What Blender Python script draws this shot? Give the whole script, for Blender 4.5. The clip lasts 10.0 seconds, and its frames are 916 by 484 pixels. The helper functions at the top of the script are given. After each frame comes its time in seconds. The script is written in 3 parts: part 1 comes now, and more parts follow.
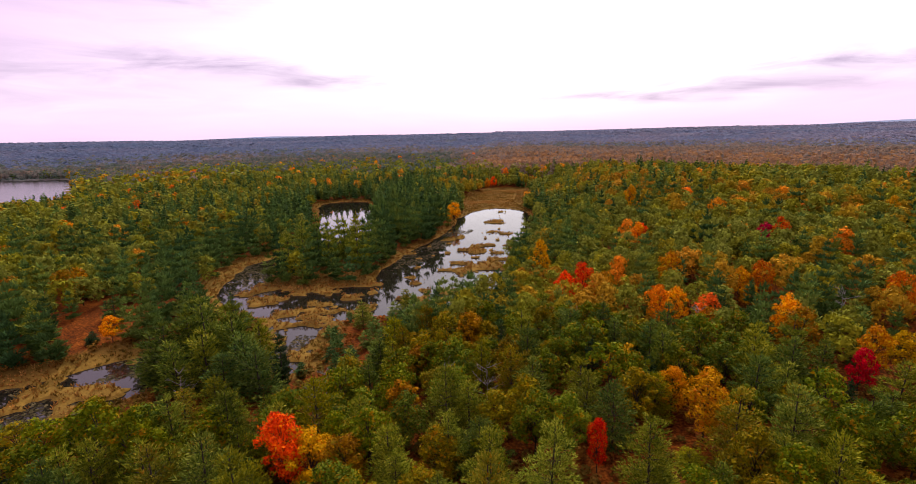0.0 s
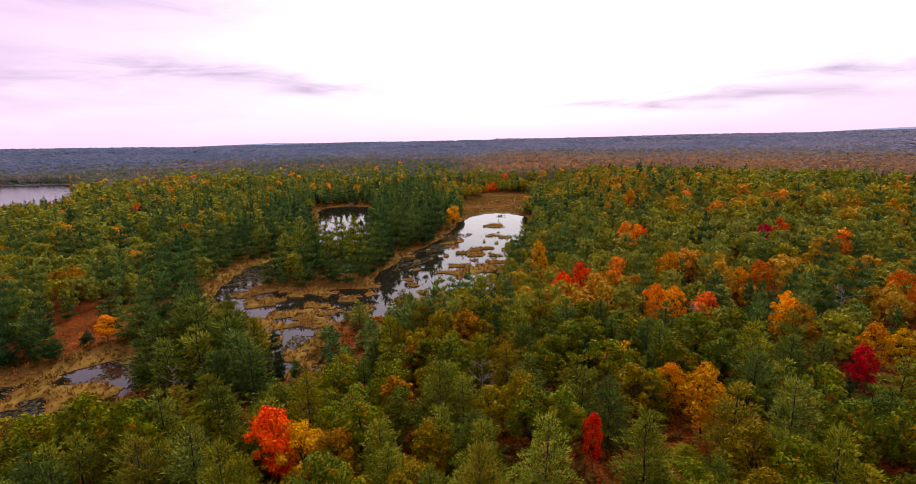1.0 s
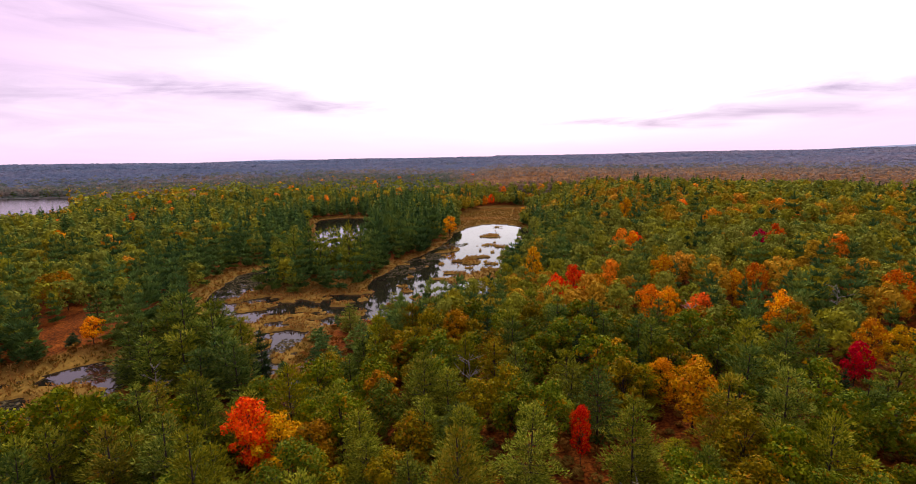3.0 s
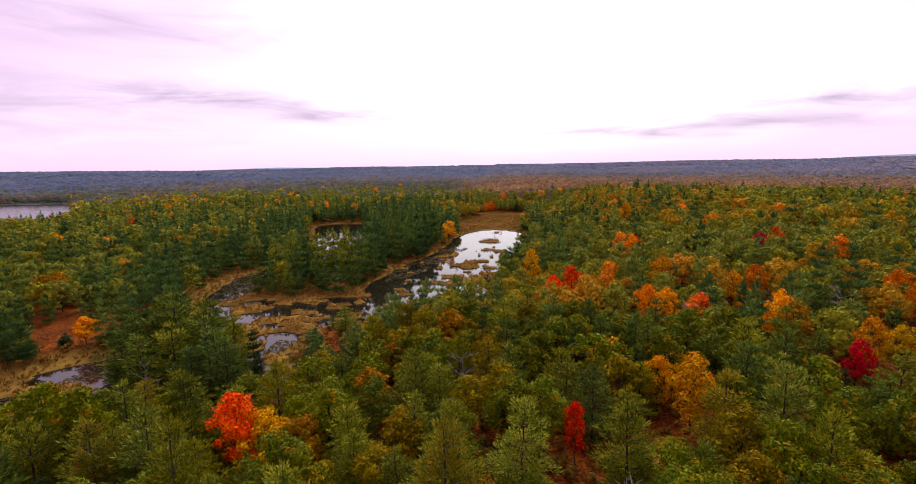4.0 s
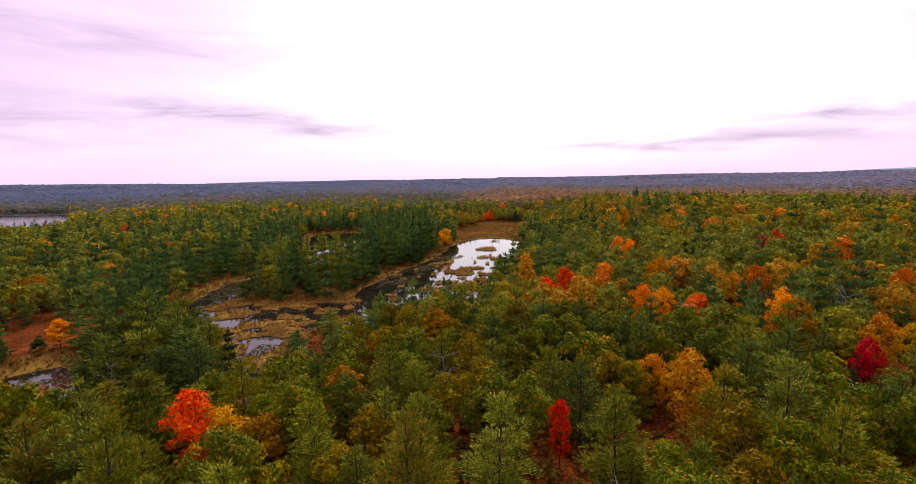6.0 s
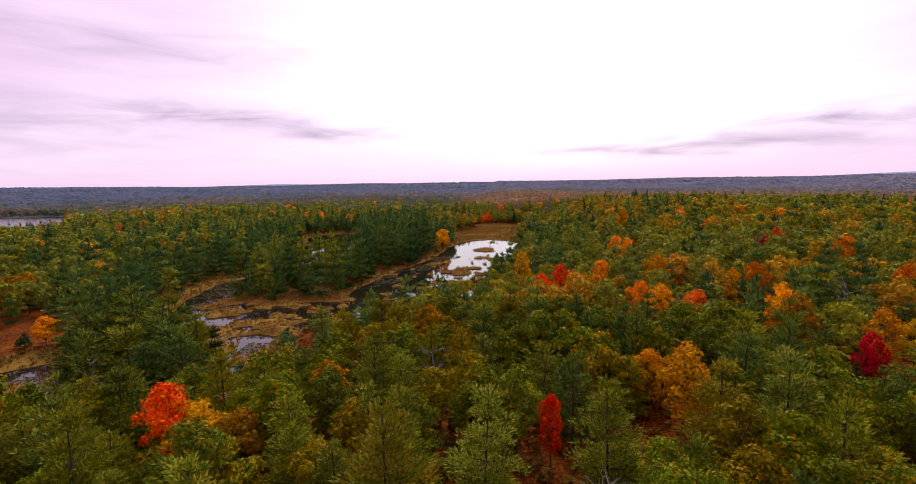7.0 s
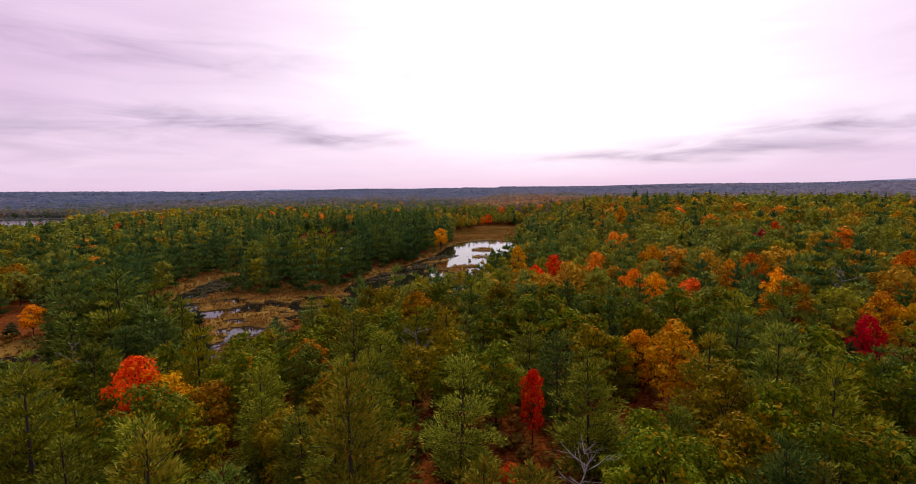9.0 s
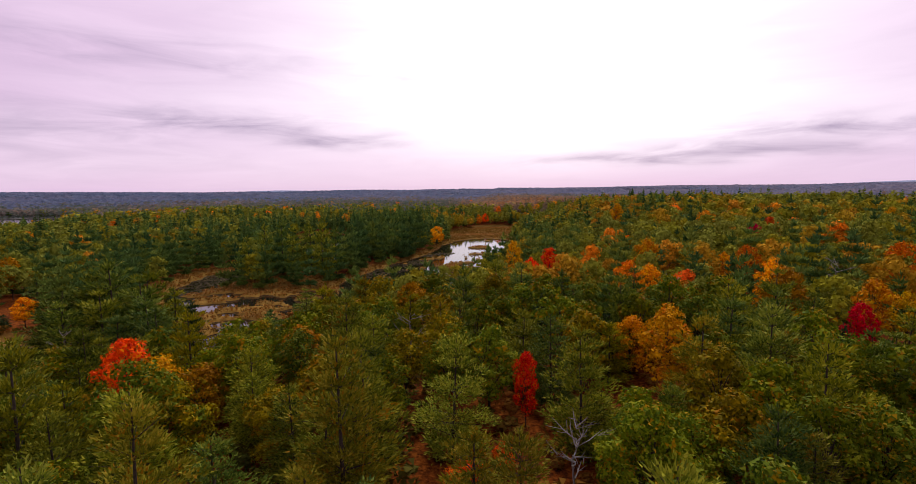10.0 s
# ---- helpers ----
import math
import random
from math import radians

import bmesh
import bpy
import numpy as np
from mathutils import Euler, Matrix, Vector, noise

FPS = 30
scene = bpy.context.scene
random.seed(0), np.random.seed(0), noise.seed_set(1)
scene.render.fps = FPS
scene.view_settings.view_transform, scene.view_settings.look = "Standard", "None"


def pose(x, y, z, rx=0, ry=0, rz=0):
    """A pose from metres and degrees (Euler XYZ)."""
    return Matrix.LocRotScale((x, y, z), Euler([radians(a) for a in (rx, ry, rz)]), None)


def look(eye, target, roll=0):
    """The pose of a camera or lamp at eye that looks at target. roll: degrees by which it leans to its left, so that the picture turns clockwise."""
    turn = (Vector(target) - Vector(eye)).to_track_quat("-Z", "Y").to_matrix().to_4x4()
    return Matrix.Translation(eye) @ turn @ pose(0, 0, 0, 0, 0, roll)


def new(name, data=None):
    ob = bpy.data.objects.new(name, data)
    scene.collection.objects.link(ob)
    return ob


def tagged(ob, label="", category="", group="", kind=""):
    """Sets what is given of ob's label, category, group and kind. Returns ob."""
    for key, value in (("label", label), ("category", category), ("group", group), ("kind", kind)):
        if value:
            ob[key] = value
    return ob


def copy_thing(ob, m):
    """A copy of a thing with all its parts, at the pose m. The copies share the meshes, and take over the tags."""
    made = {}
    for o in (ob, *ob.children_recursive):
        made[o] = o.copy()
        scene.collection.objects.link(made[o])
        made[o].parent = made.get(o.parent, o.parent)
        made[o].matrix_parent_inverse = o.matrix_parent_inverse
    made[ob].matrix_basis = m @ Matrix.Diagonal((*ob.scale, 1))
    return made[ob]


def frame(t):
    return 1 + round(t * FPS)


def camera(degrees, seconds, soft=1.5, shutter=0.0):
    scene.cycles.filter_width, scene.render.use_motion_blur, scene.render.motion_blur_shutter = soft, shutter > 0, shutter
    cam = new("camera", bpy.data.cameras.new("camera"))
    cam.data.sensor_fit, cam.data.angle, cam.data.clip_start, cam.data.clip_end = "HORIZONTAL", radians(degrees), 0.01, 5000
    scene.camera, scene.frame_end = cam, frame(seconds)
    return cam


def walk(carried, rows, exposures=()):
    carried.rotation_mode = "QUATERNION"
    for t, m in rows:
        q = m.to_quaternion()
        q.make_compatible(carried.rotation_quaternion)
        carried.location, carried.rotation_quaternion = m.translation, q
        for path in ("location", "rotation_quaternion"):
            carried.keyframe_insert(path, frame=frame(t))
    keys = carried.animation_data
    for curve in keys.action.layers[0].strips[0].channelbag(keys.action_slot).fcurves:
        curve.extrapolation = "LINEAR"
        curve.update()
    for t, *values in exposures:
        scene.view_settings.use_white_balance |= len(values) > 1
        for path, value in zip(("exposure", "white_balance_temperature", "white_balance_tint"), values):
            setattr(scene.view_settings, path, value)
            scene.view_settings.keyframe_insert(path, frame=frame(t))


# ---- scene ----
cam = camera(85.8, 10.0, soft=0.55)
PATH = [
    (0, (0.45, -0.069, 63.536), (0.434, 1.883, 63.103), -1.2),
    (0.5, (0.95, -0.053, 62.304), (0.936, 1.903, 61.886), -1.15),
    (1, (1.48, -0.028, 61.139), (1.462, 1.93, 60.734), -1.1),
    (1.5, (2.02, 0.047, 59.782), (2.005, 2.009, 59.394), -1.0),
    (2, (2.6, 0.118, 58.554), (2.585, 2.084, 58.183), -1.0),
    (2.5, (3.257, 0.297, 57.466), (3.241, 2.265, 57.11), -1.0),
    (4, (5.347, 1.357, 53.566), (5.325, 3.333, 53.262), -0.85),
    (4.5, (6.26, 2.254, 52.412), (6.231, 4.232, 52.119), -0.85),
    (5, (7.139, 3.342, 51.177), (7.111, 5.322, 50.898), -0.85),
    (5.5, (8.043, 4.567, 49.97), (8.015, 6.549, 49.708), -0.85),
    (7, (10.652, 8.324, 46.261), (10.624, 10.31, 46.027), -0.75),
    (7.5, (11.581, 9.031, 45.011), (11.548, 11.017, 44.784), -0.7),
    (8, (12.609, 9.334, 43.786), (12.569, 11.321, 43.567), -0.7),
    (8.5, (13.27, 9.523, 42.578), (13.225, 11.511, 42.364), -0.7),
    (9, (13.629, 9.58, 41.394), (13.59, 11.569, 41.185), -0.6),
    (9.5, (13.888, 9.642, 40.155), (13.852, 11.631, 39.95), -0.6),
    (10, (14.126, 9.598, 38.873), (14.099, 11.587, 38.67), -0.5),
]
EXPOSURES = [(0, 0.2), (5.5, 0.2), (7, 0.07), (8, -0.05), (9, -0.16), (10, -0.18)]
walk(cam, [(t, look(eye, target, roll)) for t, eye, target, roll in PATH], EXPOSURES)


# ---- sky and sun ----
class Nodes:
    """Short hand for node trees."""

    def __init__(self, tree):
        self.tree = tree
        tree.nodes.clear()

    def add(self, kind, **values):
        n = self.tree.nodes.new(kind)
        for k, v in values.items():
            if k in n.inputs.keys():
                self.put(n.inputs[k], v)
            else:
                setattr(n, k, v)
        return n

    def put(self, socket, v):
        if isinstance(v, bpy.types.NodeSocket):
            self.tree.links.new(v, socket)
        else:
            socket.default_value = v

    def math(self, op, a, b=0.0, c=0.0):
        n = self.tree.nodes.new("ShaderNodeMath")
        n.operation = op
        for s, v in zip(n.inputs, (a, b, c)):
            self.put(s, v)
        return n.outputs[0]

    def mix(self, fac, a, b, blend="MIX"):
        n = self.tree.nodes.new("ShaderNodeMix")
        n.data_type, n.blend_type = "RGBA", blend
        self.put(n.inputs[0], fac)
        self.put(n.inputs[6], a)
        self.put(n.inputs[7], b)
        return n.outputs[2]

    def ramp(self, fac, stops, interpolation="LINEAR"):
        n = self.tree.nodes.new("ShaderNodeValToRGB")
        n.color_ramp.interpolation = interpolation
        while len(n.color_ramp.elements) < len(stops):
            n.color_ramp.elements.new(0.5)
        for e, (p, c) in zip(n.color_ramp.elements, stops):
            e.position, e.color = p, (*c, 1) if len(c) == 3 else c
        self.put(n.inputs[0], fac)
        return n.outputs[0]

    def noise(self, vector, scale, detail=3.0, rough=0.55, distortion=0.0):
        return self.add("ShaderNodeTexNoise", Vector=vector, Scale=scale, Detail=detail, Roughness=rough, Distortion=distortion)


def make_sky():
    world = bpy.data.worlds.new("overcast")
    world.use_nodes = True
    scene.world = world
    g = Nodes(world.node_tree)
    sky = g.add("ShaderNodeTexSky", sky_type="NISHITA", sun_disc=False, sun_elevation=radians(32), sun_rotation=radians(6))
    way = g.add("ShaderNodeTexCoord").outputs["Generated"]
    xyz = g.add("ShaderNodeSeparateXYZ", Vector=way)
    azimuth = g.math("ARCTAN2", xyz.outputs[0], xyz.outputs[1])
    height = g.math("ARCSINE", xyz.outputs[2])
    flat = g.add("ShaderNodeCombineXYZ", X=g.math("MULTIPLY", azimuth, 2.2), Y=g.math("MULTIPLY", height, 13.0)).outputs[0]
    wisps = g.noise(flat, 2.6, 6.0, 0.58, 0.6).outputs[0]
    broad = g.noise(flat, 0.55, 2.0, 0.5).outputs[0]
    warp = g.math("MULTIPLY", g.math("SUBTRACT", g.noise(flat, 2.2, 3.0).outputs[0], 0.5), 0.05)

    def bank(a, h, wide, tall, strength):
        u = g.math("DIVIDE", g.math("SUBTRACT", azimuth, a), wide)
        v = g.math("DIVIDE", g.math("SUBTRACT", g.math("ADD", height, warp), h), tall)
        d = g.math("ADD", g.math("MULTIPLY", u, u), g.math("MULTIPLY", v, v))
        return g.math("MULTIPLY", g.math("POWER", 2.718, g.math("MULTIPLY", d, -1.0)), strength)

    grey = None
    for one in ((-0.44, 0.125, 0.17, 0.018, 0.6), (-0.25, 0.1, 0.13, 0.012, 0.4), (0.72, 0.095, 0.25, 0.016, 0.6),
                (0.48, 0.065, 0.26, 0.014, 0.5), (-0.62, 0.23, 0.25, 0.03, 0.35), (-0.75, 0.1, 0.25, 0.05, 0.3),
                (0.25, 0.055, 0.16, 0.008, 0.3), (-0.1, 0.22, 0.1, 0.012, 0.15)):
        b = bank(*one)
        grey = b if grey is None else g.math("ADD", grey, b)
    thick = g.math("MULTIPLY", g.math("ADD", grey, 0.09), g.math("MULTIPLY_ADD", wisps, 4.2, -1.1))
    thick = g.math("MINIMUM", g.math("MAXIMUM", thick, 0.0), 1.0)
    # the bright part of the cloud cover lies ahead, its pink edge to both sides
    u = g.math("DIVIDE", g.math("SUBTRACT", azimuth, 0.17), 0.5)
    bright = g.math("POWER", 2.718, g.math("MULTIPLY", g.math("MULTIPLY", u, u), -1.0))
    low = g.math("MINIMUM", g.math("MAXIMUM", g.math("MULTIPLY", height, 7.0), 0.0), 1.0)
    bright = g.math("MULTIPLY", bright, low)
    bright = g.math("MINIMUM", g.math("ADD", bright, g.math("MULTIPLY", g.math("SUBTRACT", broad, 0.47), 0.6)), 1.2)
    cover = g.mix(g.math("MAXIMUM", bright, 0.0), (0.96, 0.69, 0.95, 1), (1.75, 1.62, 1.68, 1))
    cover = g.mix(thick, cover, (0.54, 0.41, 0.6, 1))
    behind = g.math("MULTIPLY", g.math("SMOOTH_MIN", g.math("MAXIMUM", g.math("MULTIPLY_ADD", xyz.outputs[1], -0.5, 0.25), 0.0), 0.6, 0.2), 0.85)
    cover = g.mix(behind, cover, (0.3, 0.25, 0.3, 1))
    dim = g.add("ShaderNodeVectorMath", operation="SCALE")
    g.put(dim.inputs[0], sky.outputs[0])
    dim.inputs["Scale"].default_value = 0.1
    both = g.mix(0.93, dim.outputs[0], cover)
    back = g.add("ShaderNodeBackground", Color=both, Strength=1.0)
    g.add("ShaderNodeOutputWorld", Surface=back.outputs[0])


make_sky()
sun = new("sun", bpy.data.lights.new("sun", "SUN"))
sun.data.energy, sun.data.angle, sun.data.color = 1.75, radians(25), (1.0, 0.95, 0.88)
sun.matrix_world = look((10, 60, 90), (0, -10, 0))


# ---- materials ----
def material(name):
    m = bpy.data.materials.new(name)
    m.use_nodes = True
    return m, Nodes(m.node_tree)


def finish(g, colour, rough=0.8, spec=0.2, bump=None, through_light=0.0, distance=0.1):
    b = g.add("ShaderNodeBsdfPrincipled", **{"Base Color": colour, "Roughness": rough, "Specular IOR Level": spec})
    if bump is not None:
        g.put(b.inputs["Normal"], g.add("ShaderNodeBump", Height=bump, Distance=distance, Strength=0.7).outputs[0])
    out = b.outputs[0]
    if through_light:
        t = g.add("ShaderNodeBsdfTranslucent", Color=colour)
        out = g.add("ShaderNodeMixShader", Fac=through_light).outputs[0]
        n = out.node
        g.tree.links.new(b.outputs[0], n.inputs[1])
        g.tree.links.new(t.outputs[0], n.inputs[2])
    g.add("ShaderNodeOutputMaterial", Surface=out)


def foliage(name, dark, mid, light, odd=None):
    """Leaves: each spray its own shade, each tree a little different, patches of older leaves."""
    m, g = material(name)
    leaf = g.add("ShaderNodeNewGeometry").outputs["Random Per Island"]
    tree = g.add("ShaderNodeObjectInfo").outputs["Random"]
    place = g.add("ShaderNodeTexCoord").outputs["Object"]
    patch = g.noise(place, 0.35, 3.0).outputs[0]
    f = g.math("ADD", g.math("MULTIPLY", leaf, 0.75), g.math("MULTIPLY_ADD", patch, 1.1, -0.42))
    colour = g.ramp(f, [(0.1, dark), (0.5, mid), (0.95, light)])
    if odd:
        turned = g.math("GREATER_THAN", g.math("ADD", g.math("MULTIPLY", leaf, 0.3), g.noise(place, 0.6, 2.0).outputs[0]), 0.8)
        colour = g.mix(turned, colour, (*odd, 1))
    hsv = g.add("ShaderNodeHueSaturation", Color=colour, Hue=g.math("MULTIPLY_ADD", tree, 0.03, 0.485),
                Saturation=g.math("MULTIPLY_ADD", tree, -0.08, 1.1), Value=g.math("MULTIPLY_ADD", g.math("FRACT", g.math("MULTIPLY", tree, 7.3)), 0.55, 0.72))
    finish(g, hsv.outputs[0], 0.7, 0.06, through_light=0.16)
    return m


def woods(name, stops, varied=0.8, through_light=0.18):
    """Leaves of far woods: each tree's shade from its own number."""
    m, g = material(name)
    leaf = g.add("ShaderNodeNewGeometry").outputs["Random Per Island"]
    tint = g.add("ShaderNodeAttribute", attribute_name="tint").outputs["Fac"]
    colour = g.ramp(tint, stops)
    own = g.math("FRACT", g.math("MULTIPLY", tint, 41.7))
    shade = g.math("MULTIPLY", g.math("MULTIPLY_ADD", leaf, varied, 1 - varied / 2), g.math("MULTIPLY_ADD", own, 0.5 * varied, 1 - varied / 4))
    hsv = g.add("ShaderNodeHueSaturation", Color=colour, Value=shade)
    finish(g, hsv.outputs[0], 0.8, 0.03, through_light=through_light)
    return m


def bark(name, a, b):
    m, g = material(name)
    place = g.add("ShaderNodeTexCoord").outputs["Object"]
    stretched = g.add("ShaderNodeMapping", Vector=place, Scale=(6, 6, 1.2)).outputs[0]
    n = g.noise(stretched, 1.5, 5.0, 0.65).outputs[0]
    finish(g, g.ramp(n, [(0.3, a), (0.7, b)]), 0.9, 0.1, n)
    return m


M = {
    "pine": foliage("pine_needles", (0.055, 0.085, 0.011), (0.19, 0.225, 0.024), (0.39, 0.38, 0.05)),
    "pine_blue": foliage("blue_green_pine_needles", (0.032, 0.066, 0.014), (0.1, 0.15, 0.024), (0.2, 0.24, 0.04)),
    "pine_yellow": foliage("yellowing_pine_needles", (0.07, 0.085, 0.008), (0.2, 0.185, 0.018), (0.36, 0.29, 0.04), (0.3, 0.16, 0.02)),
    "pine_olive": foliage("olive_pine_needles", (0.07, 0.09, 0.01), (0.2, 0.215, 0.018), (0.38, 0.355, 0.035)),
    "pine_deep": foliage("deep_green_pine_needles", (0.03, 0.055, 0.008), (0.1, 0.14, 0.016), (0.23, 0.25, 0.032)),
    "spruce": foliage("spruce_needles", (0.014, 0.034, 0.012), (0.035, 0.07, 0.022), (0.07, 0.105, 0.03)),
    "green": foliage("green_oak_leaves", (0.045, 0.08, 0.005), (0.135, 0.175, 0.011), (0.24, 0.25, 0.022), (0.28, 0.16, 0.008)),
    "olive": foliage("olive_oak_leaves", (0.09, 0.085, 0.005), (0.23, 0.185, 0.01), (0.38, 0.28, 0.016), (0.36, 0.18, 0.008)),
    "rust": foliage("rust_brown_leaves", (0.15, 0.065, 0.006), (0.34, 0.15, 0.01), (0.46, 0.23, 0.016), (0.24, 0.17, 0.01)),
    "orange": foliage("orange_leaves", (0.42, 0.1, 0.006), (0.78, 0.26, 0.008), (0.88, 0.42, 0.012), (0.8, 0.48, 0.012)),
    "yellow": foliage("golden_leaves", (0.28, 0.14, 0.005), (0.56, 0.31, 0.008), (0.74, 0.44, 0.012), (0.6, 0.22, 0.008)),
    "red": foliage("scarlet_leaves", (0.4, 0.024, 0.007), (0.78, 0.075, 0.013), (0.86, 0.17, 0.02), (0.75, 0.26, 0.015)),
    "crimson": foliage("crimson_leaves", (0.32, 0.01, 0.012), (0.66, 0.02, 0.024), (0.72, 0.05, 0.03)),
    "bark": bark("grey_brown_bark", (0.025, 0.018, 0.013), (0.08, 0.062, 0.048)),
    "dead": bark("weathered_grey_wood", (0.16, 0.14, 0.12), (0.38, 0.35, 0.31)),
}
GREENS = [(0.0, (0.045, 0.1, 0.028)), (0.25, (0.115, 0.185, 0.032)), (0.42, (0.22, 0.245, 0.03)), (0.62, (0.265, 0.265, 0.014)), (0.78, (0.42, 0.27, 0.014)),
          (0.88, (0.54, 0.26, 0.018)), (0.96, (0.78, 0.32, 0.012)), (1.0, (0.85, 0.16, 0.015))]
M["woods"] = woods("mixed_woods_leaves", GREENS)
M["brown_woods"] = woods("half_bare_autumn_woods", [(0.0, (0.1, 0.135, 0.08)), (0.3, (0.17, 0.17, 0.1)), (0.55, (0.25, 0.185, 0.125)),
                                                    (0.8, (0.34, 0.21, 0.12)), (1.0, (0.42, 0.24, 0.1))], 0.45, 0.4)
# distance haze is put into these two leaf colours, bluest at the skyline
M["hazed_woods"] = woods("distant_woods", [(0.0, (0.085, 0.135, 0.11)), (0.4, (0.14, 0.175, 0.14)), (0.7, (0.235, 0.205, 0.165)), (1.0, (0.35, 0.25, 0.165))], 0.3, 0.45)
M["skyline_woods"] = woods("haze_blue_skyline_leaves", [(0.0, (0.125, 0.175, 0.265)), (0.5, (0.185, 0.225, 0.315)), (1.0, (0.29, 0.265, 0.315))], 0.12, 0.5)
M["shrub"] = woods("undergrowth_leaves", [(0.0, (0.07, 0.08, 0.012)), (0.4, (0.17, 0.1, 0.014)), (0.75, (0.28, 0.085, 0.012)), (1.0, (0.42, 0.11, 0.012))])
M["weed"] = woods("floating_weed", [(0.0, (0.02, 0.016, 0.008)), (0.6, (0.06, 0.05, 0.02)), (1.0, (0.14, 0.11, 0.05))])
M["grass"] = woods("dry_marsh_grass", [(0.0, (0.13, 0.1, 0.014)), (0.35, (0.22, 0.12, 0.02)), (0.7, (0.33, 0.15, 0.032)), (1.0, (0.44, 0.25, 0.065))])


def ground_material():
    m, g = material("forest_floor_and_marsh")
    place = g.add("ShaderNodeTexCoord").outputs["Object"]
    marsh = g.add("ShaderNodeAttribute", attribute_name="marsh").outputs["Fac"]
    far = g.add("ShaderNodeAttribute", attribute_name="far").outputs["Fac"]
    fine = g.noise(place, 1.7, 6.0, 0.65).outputs[0]
    wide = g.noise(place, 0.09, 4.0).outputs[0]
    litter = g.ramp(g.math("ADD", g.math("MULTIPLY", fine, 0.7), g.math("MULTIPLY", wide, 0.35)),
                    [(0.3, (0.02, 0.012, 0.006)), (0.46, (0.075, 0.02, 0.004)), (0.56, (0.19, 0.05, 0.006)), (0.68, (0.38, 0.11, 0.013))])
    straw = g.ramp(g.math("ADD", g.math("MULTIPLY", fine, 0.6), g.math("MULTIPLY", wide, 0.5)),
                   [(0.3, (0.06, 0.034, 0.008)), (0.5, (0.17, 0.1, 0.018)), (0.65, (0.27, 0.16, 0.028)), (0.8, (0.28, 0.2, 0.035))])
    mud = g.ramp(fine, [(0.3, (0.012, 0.009, 0.006)), (0.7, (0.05, 0.035, 0.02))])
    height = g.add("ShaderNodeSeparateXYZ", Vector=place).outputs[2]
    colour = g.mix(marsh, litter, straw)
    wet = g.math("MULTIPLY", g.math("LESS_THAN", height, 0.1), marsh)
    colour = g.mix(wet, colour, mud)
    # far ground takes the distant woods' tone, haze included in the colour
    hazed_canopy = g.ramp(g.noise(place, 0.02, 5.0, 0.7).outputs[0], [(0.3, (0.1, 0.125, 0.12)), (0.7, (0.19, 0.18, 0.16))])
    colour = g.mix(far, colour, hazed_canopy)
    finish(g, colour, 0.95, 0.05, fine, distance=0.1)
    return m


def water_material(name, rough, waves):
    m, g = material(name)
    place = g.add("ShaderNodeTexCoord").outputs["Object"]
    ripple = g.noise(place, 0.6, 3.0).outputs[0]
    weed = g.noise(place, 0.9, 6.0, 0.7).outputs[0]
    b = g.add("ShaderNodeBsdfPrincipled", **{"Base Color": g.ramp(weed, [(0.4, (0.008, 0.007, 0.006)), (0.75, (0.03, 0.022, 0.012))]),
                                             "Roughness": rough, "IOR": 1.33, "Specular IOR Level": 0.6})
    g.put(b.inputs["Normal"], g.add("ShaderNodeBump", Height=ripple, Distance=0.02 * waves, Strength=0.15 * waves).outputs[0])
    g.add("ShaderNodeOutputMaterial", Surface=b.outputs[0])
    return m


M["ground"], M["water"], M["lake_water"] = ground_material(), water_material("still_dark_water", 0.04, 1.0), water_material("rippled_lake_water", 0.2, 4.0)

# ---- plan of the land: x east, y north, metres above the water ----
RNG = np.random.default_rng(7)


def hashed(ix, iy, seed):
    h = (ix.astype(np.int64) * 374761393 + iy.astype(np.int64) * 668265263 + seed * 1274126177) & 0xFFFFFFFF
    h = ((h ^ (h >> 13)) * 1274126177) & 0xFFFFFFFF
    return ((h ^ (h >> 16)) & 0xFFFF) / 65535.0


def lattice(x, y, seed):
    ix, iy = np.floor(x), np.floor(y)
    fx, fy = x - ix, y - iy
    fx, fy = fx * fx * (3 - 2 * fx), fy * fy * (3 - 2 * fy)
    a, b = hashed(ix, iy, seed), hashed(ix + 1, iy, seed)
    c, d = hashed(ix, iy + 1, seed), hashed(ix + 1, iy + 1, seed)
    return (a * (1 - fx) + b * fx) * (1 - fy) + (c * (1 - fx) + d * fx) * fy


def fbm(x, y, size, seed, octaves=3):
    """Smooth noise from 0 to 1 with features of that size in metres."""
    total, weight = 0.0, 0.0
    for k in range(octaves):
        w = 0.5 ** k
        total = total + w * lattice(np.asarray(x) / size * 2 ** k, np.asarray(y) / size * 2 ** k, seed + k)
        weight += w
    return total / weight


def smooth(a, b, v):
    t = np.clip((v - a) / (b - a), 0, 1)
    return t * t * (3 - 2 * t)


def along(x, y, line):
    """Distance to a line of (x, y, half width), less the half width."""
    best = np.full(np.shape(x), 1e9)
    for (ax, ay, ar), (bx, by, br) in zip(line, line[1:]):
        dx, dy = bx - ax, by - ay
        t = np.clip(((x - ax) * dx + (y - ay) * dy) / (dx * dx + dy * dy), 0, 1)
        best = np.minimum(best, np.hypot(x - ax - t * dx, y - ay - t * dy) - ar - t * (br - ar))
    return best


